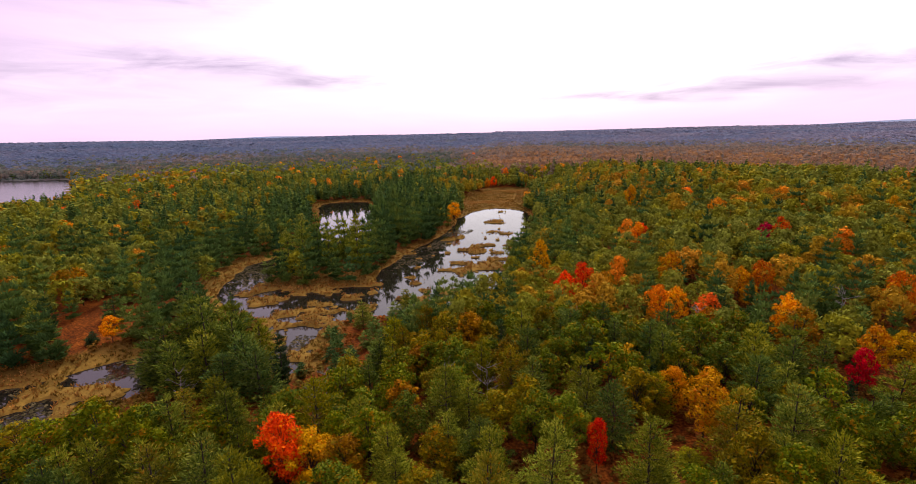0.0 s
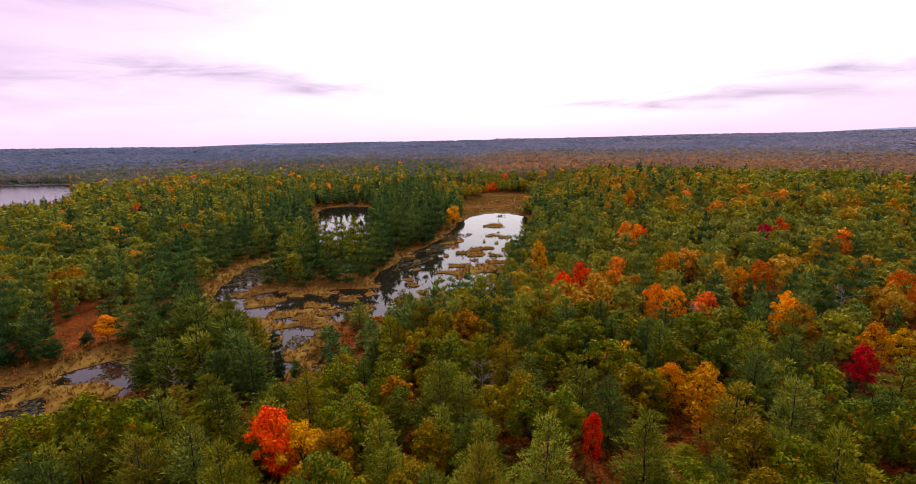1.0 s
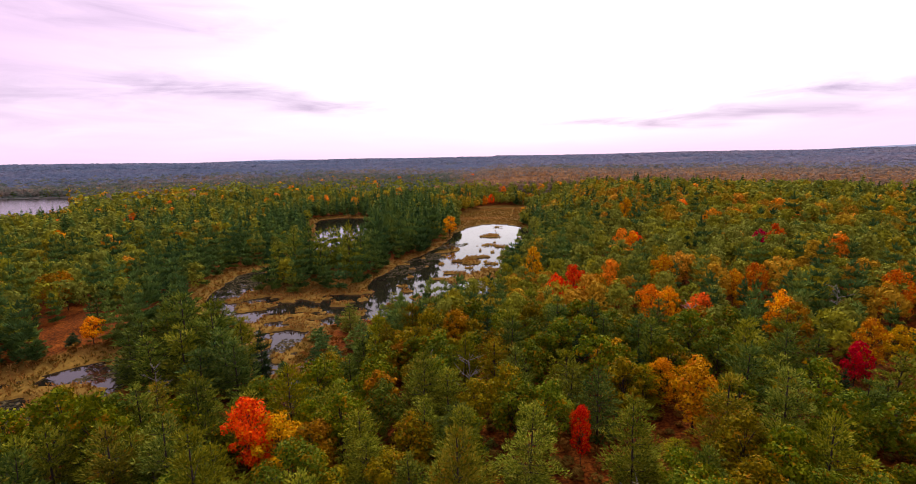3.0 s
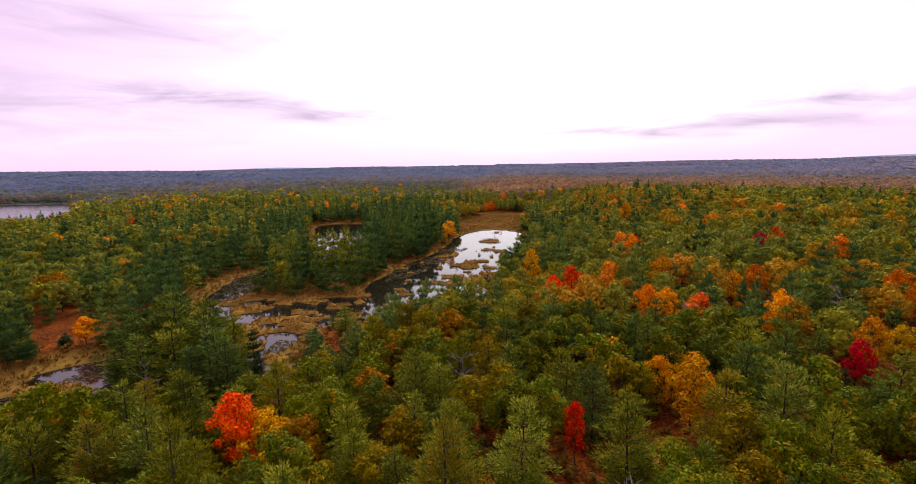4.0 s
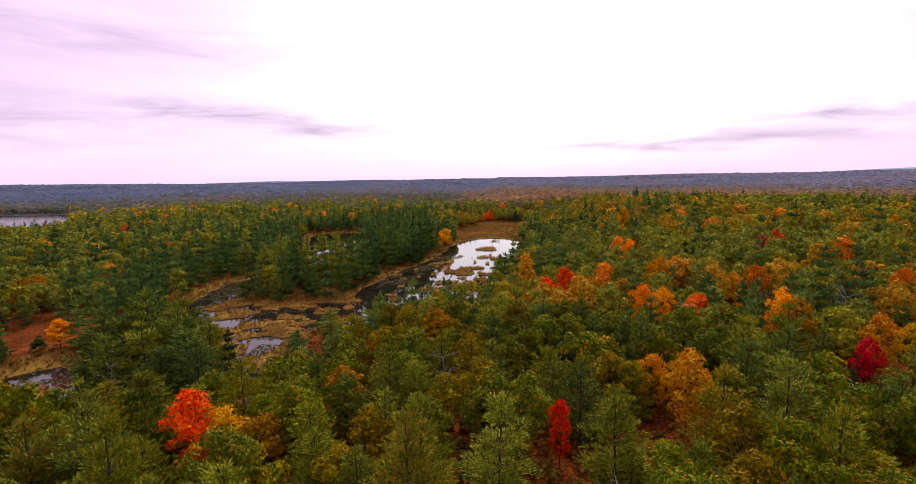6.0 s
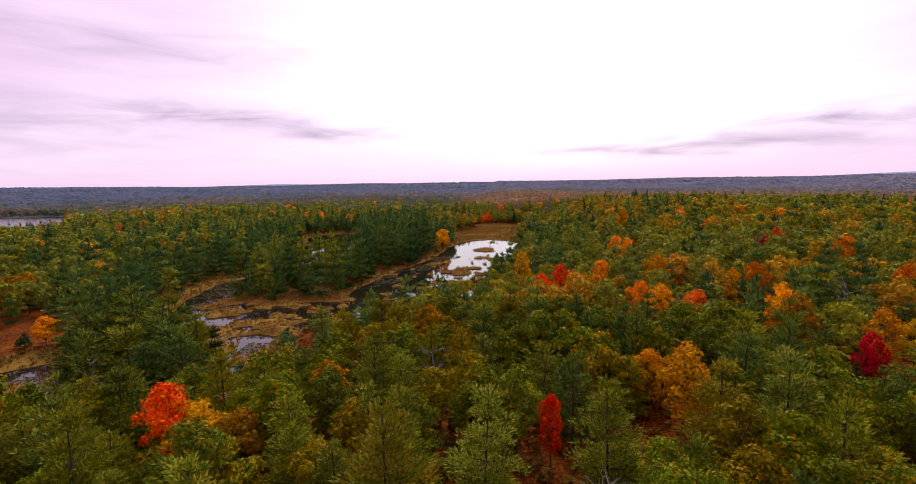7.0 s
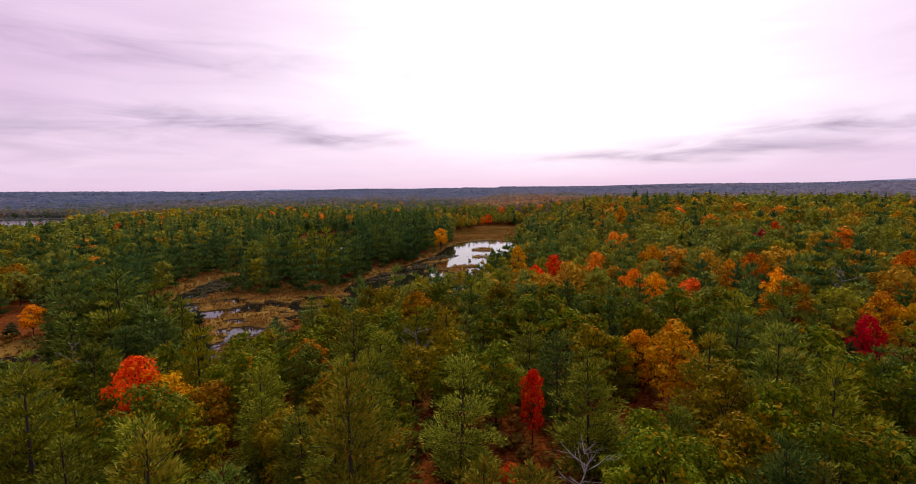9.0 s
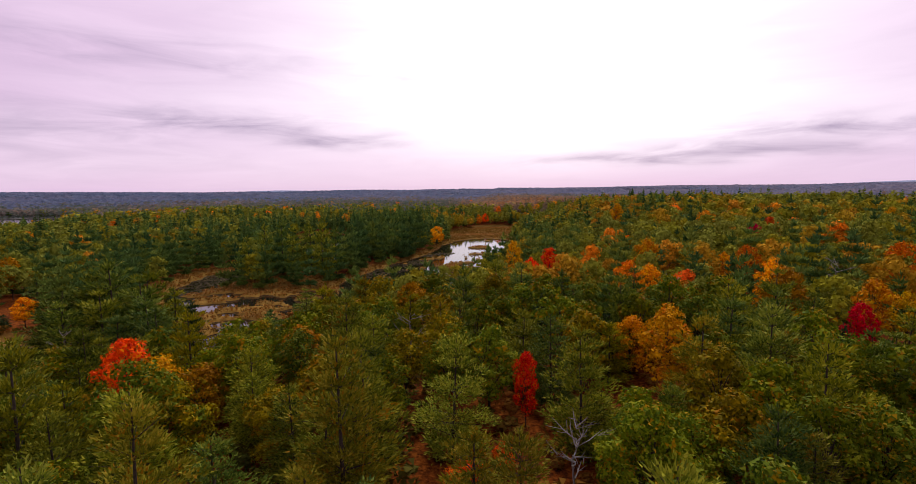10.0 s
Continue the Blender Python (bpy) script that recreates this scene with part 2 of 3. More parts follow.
CHANNEL = [(30, 392, 20), (27, 362, 27), (24, 332, 26), (17, 305, 25), (8, 278, 25), (-4, 248, 27), (-8, 215, 29), (-14, 192, 20), (-45, 182, 17), (-74, 185, 16)]
TAIL = [(-52, 172, 16), (-57, 156, 8), (-53, 143, 5), (-50, 128, 3)]
ARM = [(-88, 190, 9), (-95, 212, 7), (-98, 238, 7), (-92, 262, 7), (-72, 272, 10)]
POND = [(-64, 268, 9), (-75, 310, 15), (-84, 360, 17), (-95, 410, 22), (-106, 452, 22)]
STREAM = [(-52, 138, 3), (-75, 138, 3), (-93, 123, 11), (-102, 112, 13), (-122, 101, 12), (-170, 84, 10), (-260, 70, 12)]
LAKE = [(-442, 448, 58), (-490, 496, 72), (-566, 566, 86), (-695, 719, 95), (-1000, 640, 200)]
MEADOW = [(28, 420, 24), (32, 470, 33), (50, 530, 22)]
CLEARINGS = [(-54, 227, 13), (41, 73, 10), (34, 69, 8), (47, 88, 5), (-50, 96, 8), (-56, 88, 5), (-118, 152, 13), (-124, 165, 9), (-110, 170, 7)]


def wet(x, y):
    """Distance to the water's edge, negative in the water or marsh."""
    d = along(x, y, CHANNEL)
    for line in (TAIL, ARM, POND, STREAM, LAKE):
        d = np.minimum(d, along(x, y, line))
    return d + (fbm(x, y, 14, 3) - 0.5) * 7


def land(x, y):
    """Height of the ground."""
    x, y = np.asarray(x, float), np.asarray(y, float)
    d = wet(x, y)
    r = np.hypot(x, y)
    meadow = along(x, y, MEADOW)
    shore = np.minimum(d, np.maximum(meadow, 0) + 3)
    east = smooth(-60, -10, x + 0.14 * (y - 90) * (y < 90) - 0.08 * (y - 120) * (y > 120))
    z = 0.35 + 1.4 * smooth(2, 14, shore) + 1.6 * smooth(8, 45, shore)
    z = z + east * (5.2 * smooth(16, 70, shore) + 5.0 * smooth(50, 140, x) * smooth(40, 140, y) * smooth(4, 60, shore))
    z = z + 8.5 * smooth(40, 190, x) * smooth(230, 400, y + 0.3 * x) * (1 - smooth(-40, 200, y + 1.05 * x - 650)) * smooth(10, 70, shore)
    z = z + 5 * smooth(60, 170, d) * smooth(60, 250, -x) * (1 - 0.6 * smooth(500, 800, y))
    z = z + (fbm(x, y, 60, 11) - 0.5) * 3 * smooth(10, 60, shore)
    # rolling country, rising to the skyline
    far = smooth(700, 4300, r)
    z = z + smooth(650, 1100, r) * ((fbm(x, y, 700, 21) - 0.5) * 26 - 2)
    z = z + far * (42 + 22 * (fbm(x, y, 1500, 31, 2) - 0.5))
    z = np.maximum(z, 0.3)
    # open water with tussocks standing in it
    rough = fbm(x * 0.75, y, 5.5, 41, 3)
    crowd = 0.53 - 0.05 * smooth(195, 215, y) * (1 - smooth(285, 320, y)) * smooth(-25, 0, x - 0.35 * (y - 220)) + 0.2 * smooth(305, 335, y)
    crowd = crowd + 0.2 * smooth(-62, -68, x) * smooth(245, 260, y) - 0.05 * smooth(-66, -56, x) * (1 - smooth(-40, -30, x)) * (y < 190) + 0.03 * (x < -80) * (y < 150)
    crowd = crowd + 0.14 * smooth(-10, -22, x - 0.35 * (y - 220)) * smooth(205, 218, y) * (1 - smooth(300, 330, y))
    isle = np.exp(-((x - 20) / 9) ** 2 - ((y - 350) / 7) ** 2)
    mass = 0.17 * np.exp(-((x + 59) / 17) ** 2 - ((y - 174) / 9) ** 2) + 0.17 * np.exp(-((x + 104) / 24) ** 2 - ((y - 114) / 12) ** 2)
    tussock = smooth(0.50, 0.55, rough + 0.45 - crowd + 0.35 * isle + mass)
    tussock = tussock * (x > -300)
    bed = -0.7 + 1.3 * tussock + 0.4 * (fbm(x, y, 1.6, 51, 2) - 0.5)
    k = smooth(0.0, 2.5, d)
    return z * k + bed * (1 - k)


def marshy(x, y):
    d = np.minimum(wet(x, y), along(x, y, MEADOW))
    width = np.where(x < -90, 12, 8) + 5 * (fbm(x, y, 20, 61) - 0.5)
    point = 1 - smooth(17, 23, np.hypot((x + 63) * 0.65, y - 219))
    return np.maximum(1 - smooth(width - 2, width + 3, d), point)


def mesh_of(name, verts, faces, mat, smooth_faces=False, **attributes):
    """A mesh from arrays of places and of equal faces, with numbers per vertex."""
    verts, faces = np.asarray(verts, np.float32), np.asarray(faces, np.int32)
    me = bpy.data.meshes.new(name)
    n, k = faces.shape
    me.vertices.add(len(verts))
    me.vertices.foreach_set("co", verts.ravel())
    me.loops.add(n * k)
    me.loops.foreach_set("vertex_index", faces.ravel())
    me.polygons.add(n)
    me.polygons.foreach_set("loop_start", np.arange(0, n * k, k, dtype=np.int32))
    for key, values in attributes.items():
        me.attributes.new(key, "FLOAT", "POINT").data.foreach_set("value", np.asarray(values, np.float32))
    me.update(calc_edges=True)
    me.polygons.foreach_set("use_smooth", np.full(n, smooth_faces))
    me.materials.append(mat)
    return me


def grow(start, end, step, ratio):
    out, v, s = [], start, step
    while v < end:
        s *= ratio
        v += s
        out.append(min(v, end))
    return out


def build_ground():
    xs = np.array([-v for v in grow(135, 4900, 1.2, 1.085)][::-1] + list(np.arange(-135, 66, 1.15)) + grow(65, 4900, 1.2, 1.085))
    ys = np.array([-v for v in grow(-92, 4900, 1.5, 1.11)][::-1] + list(np.arange(92, 300, 1.15)) + list(np.arange(300, 560, 2.2)) + grow(560, 4900, 2.4, 1.06))
    gx, gy = np.meshgrid(xs, ys)
    gx, gy = gx.ravel(), gy.ravel()
    w = len(xs)
    i = (np.arange(len(ys) - 1)[:, None] * w + np.arange(w - 1)[None, :]).ravel()
    faces = np.stack([i, i + 1, i + w + 1, i + w], 1)
    r = np.hypot(gx, gy)
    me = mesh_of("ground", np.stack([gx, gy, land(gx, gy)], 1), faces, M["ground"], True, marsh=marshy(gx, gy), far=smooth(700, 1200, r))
    tagged(new("ground", me), "forest floor of rusty leaf litter with straw-coloured marsh banks", "ground", kind="structure")
    for name, x0, x1, y0, y1, label in (("water", -280, 80, 60, 500, "still dark marsh water mirroring the pale sky"),
                                        ("lake_water", -1250, -290, 290, 960, "calm grey lake between wooded shores")):
        v = [(x0, y0, 0), (x1, y0, 0), (x1, y1, 0), (x0, y1, 0)]
        tagged(new(name, mesh_of(name, v, [(0, 1, 2, 3)], M[name])), label, "water", kind="structure")


def build_hills():
    """Low hills on the horizon, the blue of distance haze put into their colour."""
    m, g = material("painted_haze_hills")
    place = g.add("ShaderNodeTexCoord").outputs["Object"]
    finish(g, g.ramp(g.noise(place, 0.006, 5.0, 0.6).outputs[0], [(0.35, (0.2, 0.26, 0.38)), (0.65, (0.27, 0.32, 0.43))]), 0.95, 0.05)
    turn = np.linspace(-1.0, 1.0, 321)
    top = 30 + 58 * smooth(0.42, 0.8, turn) + 16 * (fbm(turn * 1000, turn * 0, 130, 23) - 0.5) + 26 * np.exp(-((turn + 0.34) / 0.13) ** 2) - 30 * smooth(-0.55, -0.62, turn)
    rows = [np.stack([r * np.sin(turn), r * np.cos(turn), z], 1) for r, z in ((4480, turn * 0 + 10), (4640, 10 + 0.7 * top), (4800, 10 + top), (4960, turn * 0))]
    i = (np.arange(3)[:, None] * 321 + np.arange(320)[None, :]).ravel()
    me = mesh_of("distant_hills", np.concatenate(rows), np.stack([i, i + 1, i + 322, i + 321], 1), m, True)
    tagged(new("distant_hills", me), "low wooded hills along the horizon, blue with painted haze", "hills", kind="structure")


build_ground()
build_hills()


# ---- trees ----
def unit(v):
    return v / np.maximum(np.linalg.norm(v, axis=-1, keepdims=True), 1e-6)


def sprays(centres, axes, normals, length, width):
    """Pointed sprays of foliage: corners and faces."""
    axes = unit(axes)
    side = unit(np.cross(normals, axes))
    a, s = axes * np.reshape(length, (-1, 1)) / 2, side * np.reshape(width, (-1, 1)) / 2
    verts = np.stack([centres - a * 0.8 - s, centres - a * 0.8 + s, centres + a * 1.2], 1).reshape(-1, 3)
    return verts, np.arange(len(verts)).reshape(-1, 3)


def tubes(lines, sides=5):
    """Tapered limbs along lines of (x, y, z, radius)."""
    verts, faces = [], []
    for line in lines:
        for k, (x, y, z, r) in enumerate(line):
            p, q = np.array(line[max(k - 1, 0)][:3]), np.array(line[min(k + 1, len(line) - 1)][:3])
            d = unit(q - p)
            u = unit(np.cross(d, (0.31, 0.95, 0.05) if abs(d[2]) > 0.5 else (0, 0, 1)))
            v = np.cross(d, u)
            base = len(verts)
            for j in range(sides):
                t = 2 * np.pi * j / sides
                verts.append(np.array((x, y, z)) + r * (np.cos(t) * u + np.sin(t) * v))
            if k:
                for j in range(sides):
                    faces.append((base - sides + j, base - sides + (j + 1) % sides, base + (j + 1) % sides, base + j))
    return np.array(verts), np.array(faces)


def pine_shape(rng, tall, detail, reach=0.3, bare=0.1, level=0.0):
    """White pine: a broad crown of sweeping boughs that carry soft needle plumes. Sprays and wood."""
    whorls = max(5, int(9.5 * min(detail, 1) ** 0.22))
    cs, ax, no, ln, limbs = [], [], [], [], []
    lean = rng.normal(0, 0.014, 2)
    lop = rng.uniform(0, 6.28)
    up = np.array((0.0, 0.0, 1.0))
    plumes = []
    for w in range(whorls):
        t = min(max((w + rng.uniform(-0.35, 0.35)) / (whorls - 0.4), 0), 1)
        z = tall * (bare + (0.93 - bare) * t)
        count = int(rng.integers(5, 7)) if t < 0.7 else 4
        if detail < 0.2:
            count = 4 if t < 0.7 else 3
        turn = rng.uniform(0, 6.28)
        for b in range(count):
            az = turn + 6.283 * b / count + rng.normal(0, 0.25)
            profile = (1 - t) ** 0.62 * (0.62 + 0.38 * min(1.0, t / 0.22)) + 0.035
            long = tall * reach * profile * rng.uniform(0.62, 1.22) * (1 + 0.16 * np.cos(az - lop))
            rise = 0.06 + 0.75 * t ** 1.6 + rng.normal(0, 0.09) - level
            out = np.array((np.cos(az), np.sin(az), rise))
            side = np.array((-np.sin(az), np.cos(az), 0))
            root = np.array((lean[0] * z, lean[1] * z, z))
            steps = (1.0,) if detail < 0.04 else (0.55, 1.0) if detail < 0.2 else (0.4, 0.72, 1.0)
            for s in steps:
                for k in ((0,) if s > 0.9 or long < 1.6 else (-1, 1)):
                    off = k * long * 0.24 * rng.uniform(0.6, 1.3)
                    c = root + out * long * s * 0.86 + side * off + up * (0.1 * long * s * s + rng.normal(0, 0.14))
                    r = tall * 0.058 * rng.uniform(0.7, 1.25) * (0.55 + 0.55 * (1 - t)) * (1.0 if detail >= 0.2 else 1.3)
                    plumes.append((c, unit(out + side * k * 0.5), r))
            if detail > 0.3:
                limbs.append([(*root, 0.03 + 0.012 * long), (*(root + out * long * 0.75), 0.015)])
    for k in range(3):
        z = tall * (0.9 + 0.035 * k)
        plumes.append((np.array((lean[0] * z, lean[1] * z, z)), up + 0.01, tall * 0.034 * (1.2 - 0.3 * k)))
    weight = sum(p[2] ** 2 for p in plumes)
    total = 4500 * detail
    for c, o, r in plumes:
        n = max(3, int(total * r * r / weight))
        d = unit(rng.normal(0, 1, (n, 3)) + 0.55 * up + 0.45 * o)
        cs.append(c + d * np.array((1.25, 1.25, 0.5)) * r * rng.uniform(0.45, 1.1, (n, 1)))
        ax.append(d * 0.8 + o * 0.7 + up * 0.4 + rng.normal(0, 0.2, (n, 3)))
        no.append(up * 0.8 + d * 0.7 + rng.normal(0, 0.4, (n, 3)))
        ln.append(rng.uniform(0.65, 1.3, n))
    cs, ax, no, ln = map(np.concatenate, (cs, ax, no, ln))
    size = 0.6 * (tall / 18) * (4500 / len(cs)) ** 0.47
    trunk = [(lean[0] * h * tall, lean[1] * h * tall, h * tall, tall * 0.012 * (1 - h) ** 0.8 + 0.02) for h in (0, 0.04, 0.3, 0.6, 0.8, 0.93)]
    return sprays(cs, ax, no, ln * size, ln * size * 0.4), [trunk] + limbs


def broad_shape(rng, tall, detail, wide=0.3, start=0.16, lobes=30):
    """Broad-leaved tree: a crown of uneven leafy lobes on spreading limbs."""
    n_all = max(12, int(3300 * detail))
    lobes = max(7, int(lobes * min(detail, 1) ** 0.3))
    cs, ax, no, ln, limbs = [], [], [], [], []
    trunk_top = np.array((rng.normal(0, 0.3), rng.normal(0, 0.3), tall * 0.62))
    centres = []
    spread = rng.uniform(0.75, 1.25, 6)
    for k in range(lobes):
        t = (k + 0.5) / lobes
        z = tall * (start + 0.12 + (0.9 - start - 0.12) * t + rng.normal(0, 0.02))
        ring = wide * tall * np.sin(np.pi * min(0.2 + 0.74 * t, 1)) ** 0.7 * 0.84
        az = k * 2.4 + rng.normal(0, 0.35)
        off = ring * rng.uniform(0.5, 1.12) * spread[int(az / 1.0472) % 6] * (1 - 0.6 * (t > 0.9))
        r = tall * rng.uniform(0.055, 0.125) * (lobes / 26) ** -0.34
        centres.append((np.cos(az) * off, np.sin(az) * off, z, r))
    for x, y, z, r in centres:
        n = max(3, int(n_all * (r * r) / sum(c[3] ** 2 for c in centres)))
        d = unit(rng.normal(0, 1, (n, 3)) + np.array((0.2 * x / r, 0.2 * y / r, 0.5)))
        c = np.array((x, y, z)) + d * np.array((1.05, 1.05, 0.85)) * r * rng.uniform(0.6, 1.2, (n, 1))
        cs.append(c)
        no.append(d + rng.normal(0, 0.45, (n, 3)))
        ax.append(np.cross(d, rng.normal(0, 1, (n, 3))) + d * 0.35)
        ln.append(rng.uniform(0.6, 1.35, n))
        if detail > 0.1:
            h = min(max(z / tall - 0.3, 0.2), 0.6)
            base = trunk_top * (h * tall / trunk_top[2])
            limbs.append([(*base, tall * 0.006), (*(base * 0.45 + np.array((x, y, z)) * 0.55 + (0, 0, 0.3)), tall * 0.0035), (x, y, z, 0.02)])
    cs, ax, no, ln = map(np.concatenate, (cs, ax, no, ln))
    size = 0.5 * (tall / 14) * (3300 / len(cs)) ** 0.47
    trunk = [(*(trunk_top * h), tall * 0.013 * (1.15 - h)) for h in (0, 0.08, 0.35, 0.7, 1.0)]
    return sprays(cs, ax, no, ln * size * 0.92, ln * size * 0.7), [trunk] + limbs


def spruce_shape(rng, tall, detail):
    return pine_shape(rng, tall, detail, reach=0.2, bare=0.04, level=0.12)


def bare_shape(rng, tall):
    """A dead tree: forked grey limbs with no leaves."""
    trunk = [(rng.normal(0, 0.1) * k, rng.normal(0, 0.1) * k, tall * h, 0.16 * (1.08 - h)) for k, h in enumerate((0, 0.3, 0.6, 0.85, 1.0))]
    limbs = [trunk]
    for k in range(15):
        h = rng.uniform(0.3, 0.95)
        az, long = rng.uniform(0, 6.28), tall * rng.uniform(0.14, 0.36) * (1.2 - 0.7 * h)
        d = np.array((np.cos(az), np.sin(az), rng.uniform(0.1, 0.9)))
        root = np.array((0.0, 0.0, h * tall))
        mid, tip = root + d * long * 0.5, root + d * long + np.array((0, 0, 0.15 * long))
        limbs.append([(*root, 0.07), (*mid, 0.05), (*tip, 0.02)])
        for j in range(3):
            e = d + rng.normal(0, 0.6, 3)
            p = root + d * long * rng.uniform(0.35, 0.9)
            limbs.append([(*p, 0.035), (*(p + e * long * 0.35), 0.012)])
    return limbs


KINDS = {
    "pine": (pine_shape, 18.0, "white_pine"),
    "spruce": (spruce_shape, 13.0, "spruce_tree"),
    "oak": (broad_shape, 14.0, "oak_tree"),
    "maple": (broad_shape, 13.0, "maple_tree"),
}
LABELS = {
    "pine": "tall white pine with layered grey-green needles", "pine_deep": "tall old white pine with deep green needles", "pine_blue": "white pine with dense blue-green needles",
    "pine_olive": "wide old white pine with olive-green needles", "pine_yellow": "white pine with yellowing needles and ragged boughs", "spruce": "narrow dark green spruce among pines",
    "green": "broad oak with dull green autumn leaves", "olive": "oak with leaves turning olive yellow",
    "rust": "tree with rusty brown autumn leaves", "orange": "maple with bright orange autumn leaves",
    "yellow": "tree with golden yellow autumn leaves", "red": "maple in flaming scarlet autumn leaves",
    "crimson": "maple with deep crimson autumn leaves",
}
SHAPES, FIRST = {}, {}


def part(name, me, parent, label=""):
    ob = new(name, me)
    ob.parent = parent
    return tagged(ob, label) if label else ob


def plant(kind, colour, x, y, tall, detail, variant, turn=0.0, wide=1.0):
    """A tree of its own; alike trees share their meshes."""
    shape, norm, name = KINDS[kind]
    key = (kind, detail, variant)
    if key not in SHAPES:
        rng = np.random.default_rng(100 + 17 * variant + int(detail * 1000) + len(kind))
        (v, f), wood = shape(rng, norm, detail)
        SHAPES[key] = (v, f, mesh_of("trunk", *tubes(wood, 4), M["bark"], True))
    z = float(land(x, y)) - 0.1
    s = tall / norm
    m = pose(x, y, z, 0, 0, turn) @ Matrix.Diagonal((wide * (s + 1) / 2, wide * (s + 1) / 2, s, 1))
    if (key, colour) in FIRST:
        old = FIRST[key, colour]
        return copy_thing(old, m @ Matrix.Diagonal((1 / old.scale.x, 1 / old.scale.y, 1 / old.scale.z, 1)))
    v, f, trunk = SHAPES[key]
    ob = tagged(new(name), LABELS[colour], "tree", "trees of the forest")
    part("trunk", trunk, ob)
    part("crown", mesh_of("crown", v, f, M[colour]), ob)
    ob.matrix_basis = m
    FIRST[key, colour] = ob
    return ob


# trees that stand out: kind, colour, x, y, height
NEAR_PINES = [
    ("pine", "pine_yellow", -45.2, 62.4, 16.8), ("pine", "pine", -37.8, 62.6, 17.7), ("pine", "pine_blue", -46.5, 85.3, 9.1), ("pine", "pine_olive", -26, 79.1, 16.8),
    ("pine", "pine_olive", -55.2, 99, 10.6), ("pine", "pine", -58.6, 67.6, 14.7), ("pine", "pine_olive", -11.2, 66.1, 12.2), ("pine", "pine", -2.9, 56.2, 10.9),
    ("spruce", "spruce", -114.6, 141, 3.6), ("pine", "pine_blue", -40.1, 98.5, 8.5), ("pine", "pine", 12.6, 62.1, 15.1), ("pine", "pine", 27.3, 63.3, 16.1),
    ("pine", "pine_yellow", 44.3, 71.4, 16), ("pine", "pine_olive", 37, 86.2, 10.4), ("pine", "pine", 51.2, 68.1, 18.2), ("pine", "pine", 50.1, 57.5, 16.9),
    ("pine", "pine_blue", 55.2, 85.1, 15.2), ("pine", "pine_blue", 66.9, 92.8, 14), ("pine", "pine_olive", 81.9, 84.5, 12.4), ("pine", "pine_yellow", 3.1, 51.4, 18.2),
    ("pine", "pine_olive", 23.8, 91.1, 12.1), ("pine", "pine_yellow", 10, 92, 13.8), ("pine", "pine", 1.2, 77.7, 13.4), ("pine", "pine_blue", 26.2, 77.2, 14.2),
]
LOW_PINES = [
    ("pine", "pine_olive", -29.3, 54.5, 19.3), ("pine", "pine_olive", -31, 62.5, 12), ("pine", "pine", -14, 48.5, 14.8), ("pine", "pine", -10.1, 62.8, 9.9),
    ("pine", "pine_blue", 2.8, 67.6, 12), ("pine", "pine_yellow", 14.6, 45.7, 12.3), ("pine", "pine_yellow", 18.4, 42.9, 13.9), ("pine", "pine_olive", 29.7, 64.5, 7.8),
    ("pine", "pine_olive", 37.7, 72.4, 3.5), ("pine", "pine_yellow", 41.7, 46.8, 12), ("pine", "pine_blue", -22, 58, 9.1), ("pine", "pine", 14.3, 111, 15.8),
    ("pine", "pine_blue", -117.6, 157, 11.3), ("pine", "pine", -130, 139.8, 14),
]
NEAR_OAKS = [
    ("oak", "green", -77, 80, 12), ("oak", "green", -71, 70, 12.5), ("oak", "olive", -86, 84, 9.5), ("pine", "pine", -66, 62, 11),
    ("oak", "green", -64.5, 76.9, 16.6), ("oak", "green", -54.8, 72.7, 17.5), ("oak", "green", -15.4, 71.2, 12.4), ("oak", "rust", -18.4, 67.9, 10.1),
    ("oak", "green", -13.5, 97.6, 13.3), ("oak", "olive", -5.5, 91.4, 10.3), ("oak", "olive", -4.2, 69, 9.6), ("oak", "green", -16.7, 53.5, 15.4),
    ("oak", "green", 12.5, 75.6, 12.2), ("oak", "green", 17.4, 74.6, 13), ("oak", "olive", 42.5, 63.1, 13.7), ("oak", "green", 45.6, 58.8, 13.7),
    ("oak", "green", 62.3, 69.5, 13.1), ("oak", "green", 64.9, 80.2, 13.1), ("oak", "olive", 5.5, 78.3, 10.8), ("oak", "green", 43.2, 90.8, 13.9),
    ("oak", "yellow", 34.3, 98.6, 10.8), ("oak", "olive", -4, 113.4, 15.6), ("oak", "olive", -14.8, 55.2, 12.1), ("oak", "green", 44.9, 49.4, 13.8),
    ("oak", "olive", 42.1, 112.7, 10.8), ("oak", "green", 65.5, 110, 12.6), ("oak", "olive", -70, 84, 14),
]
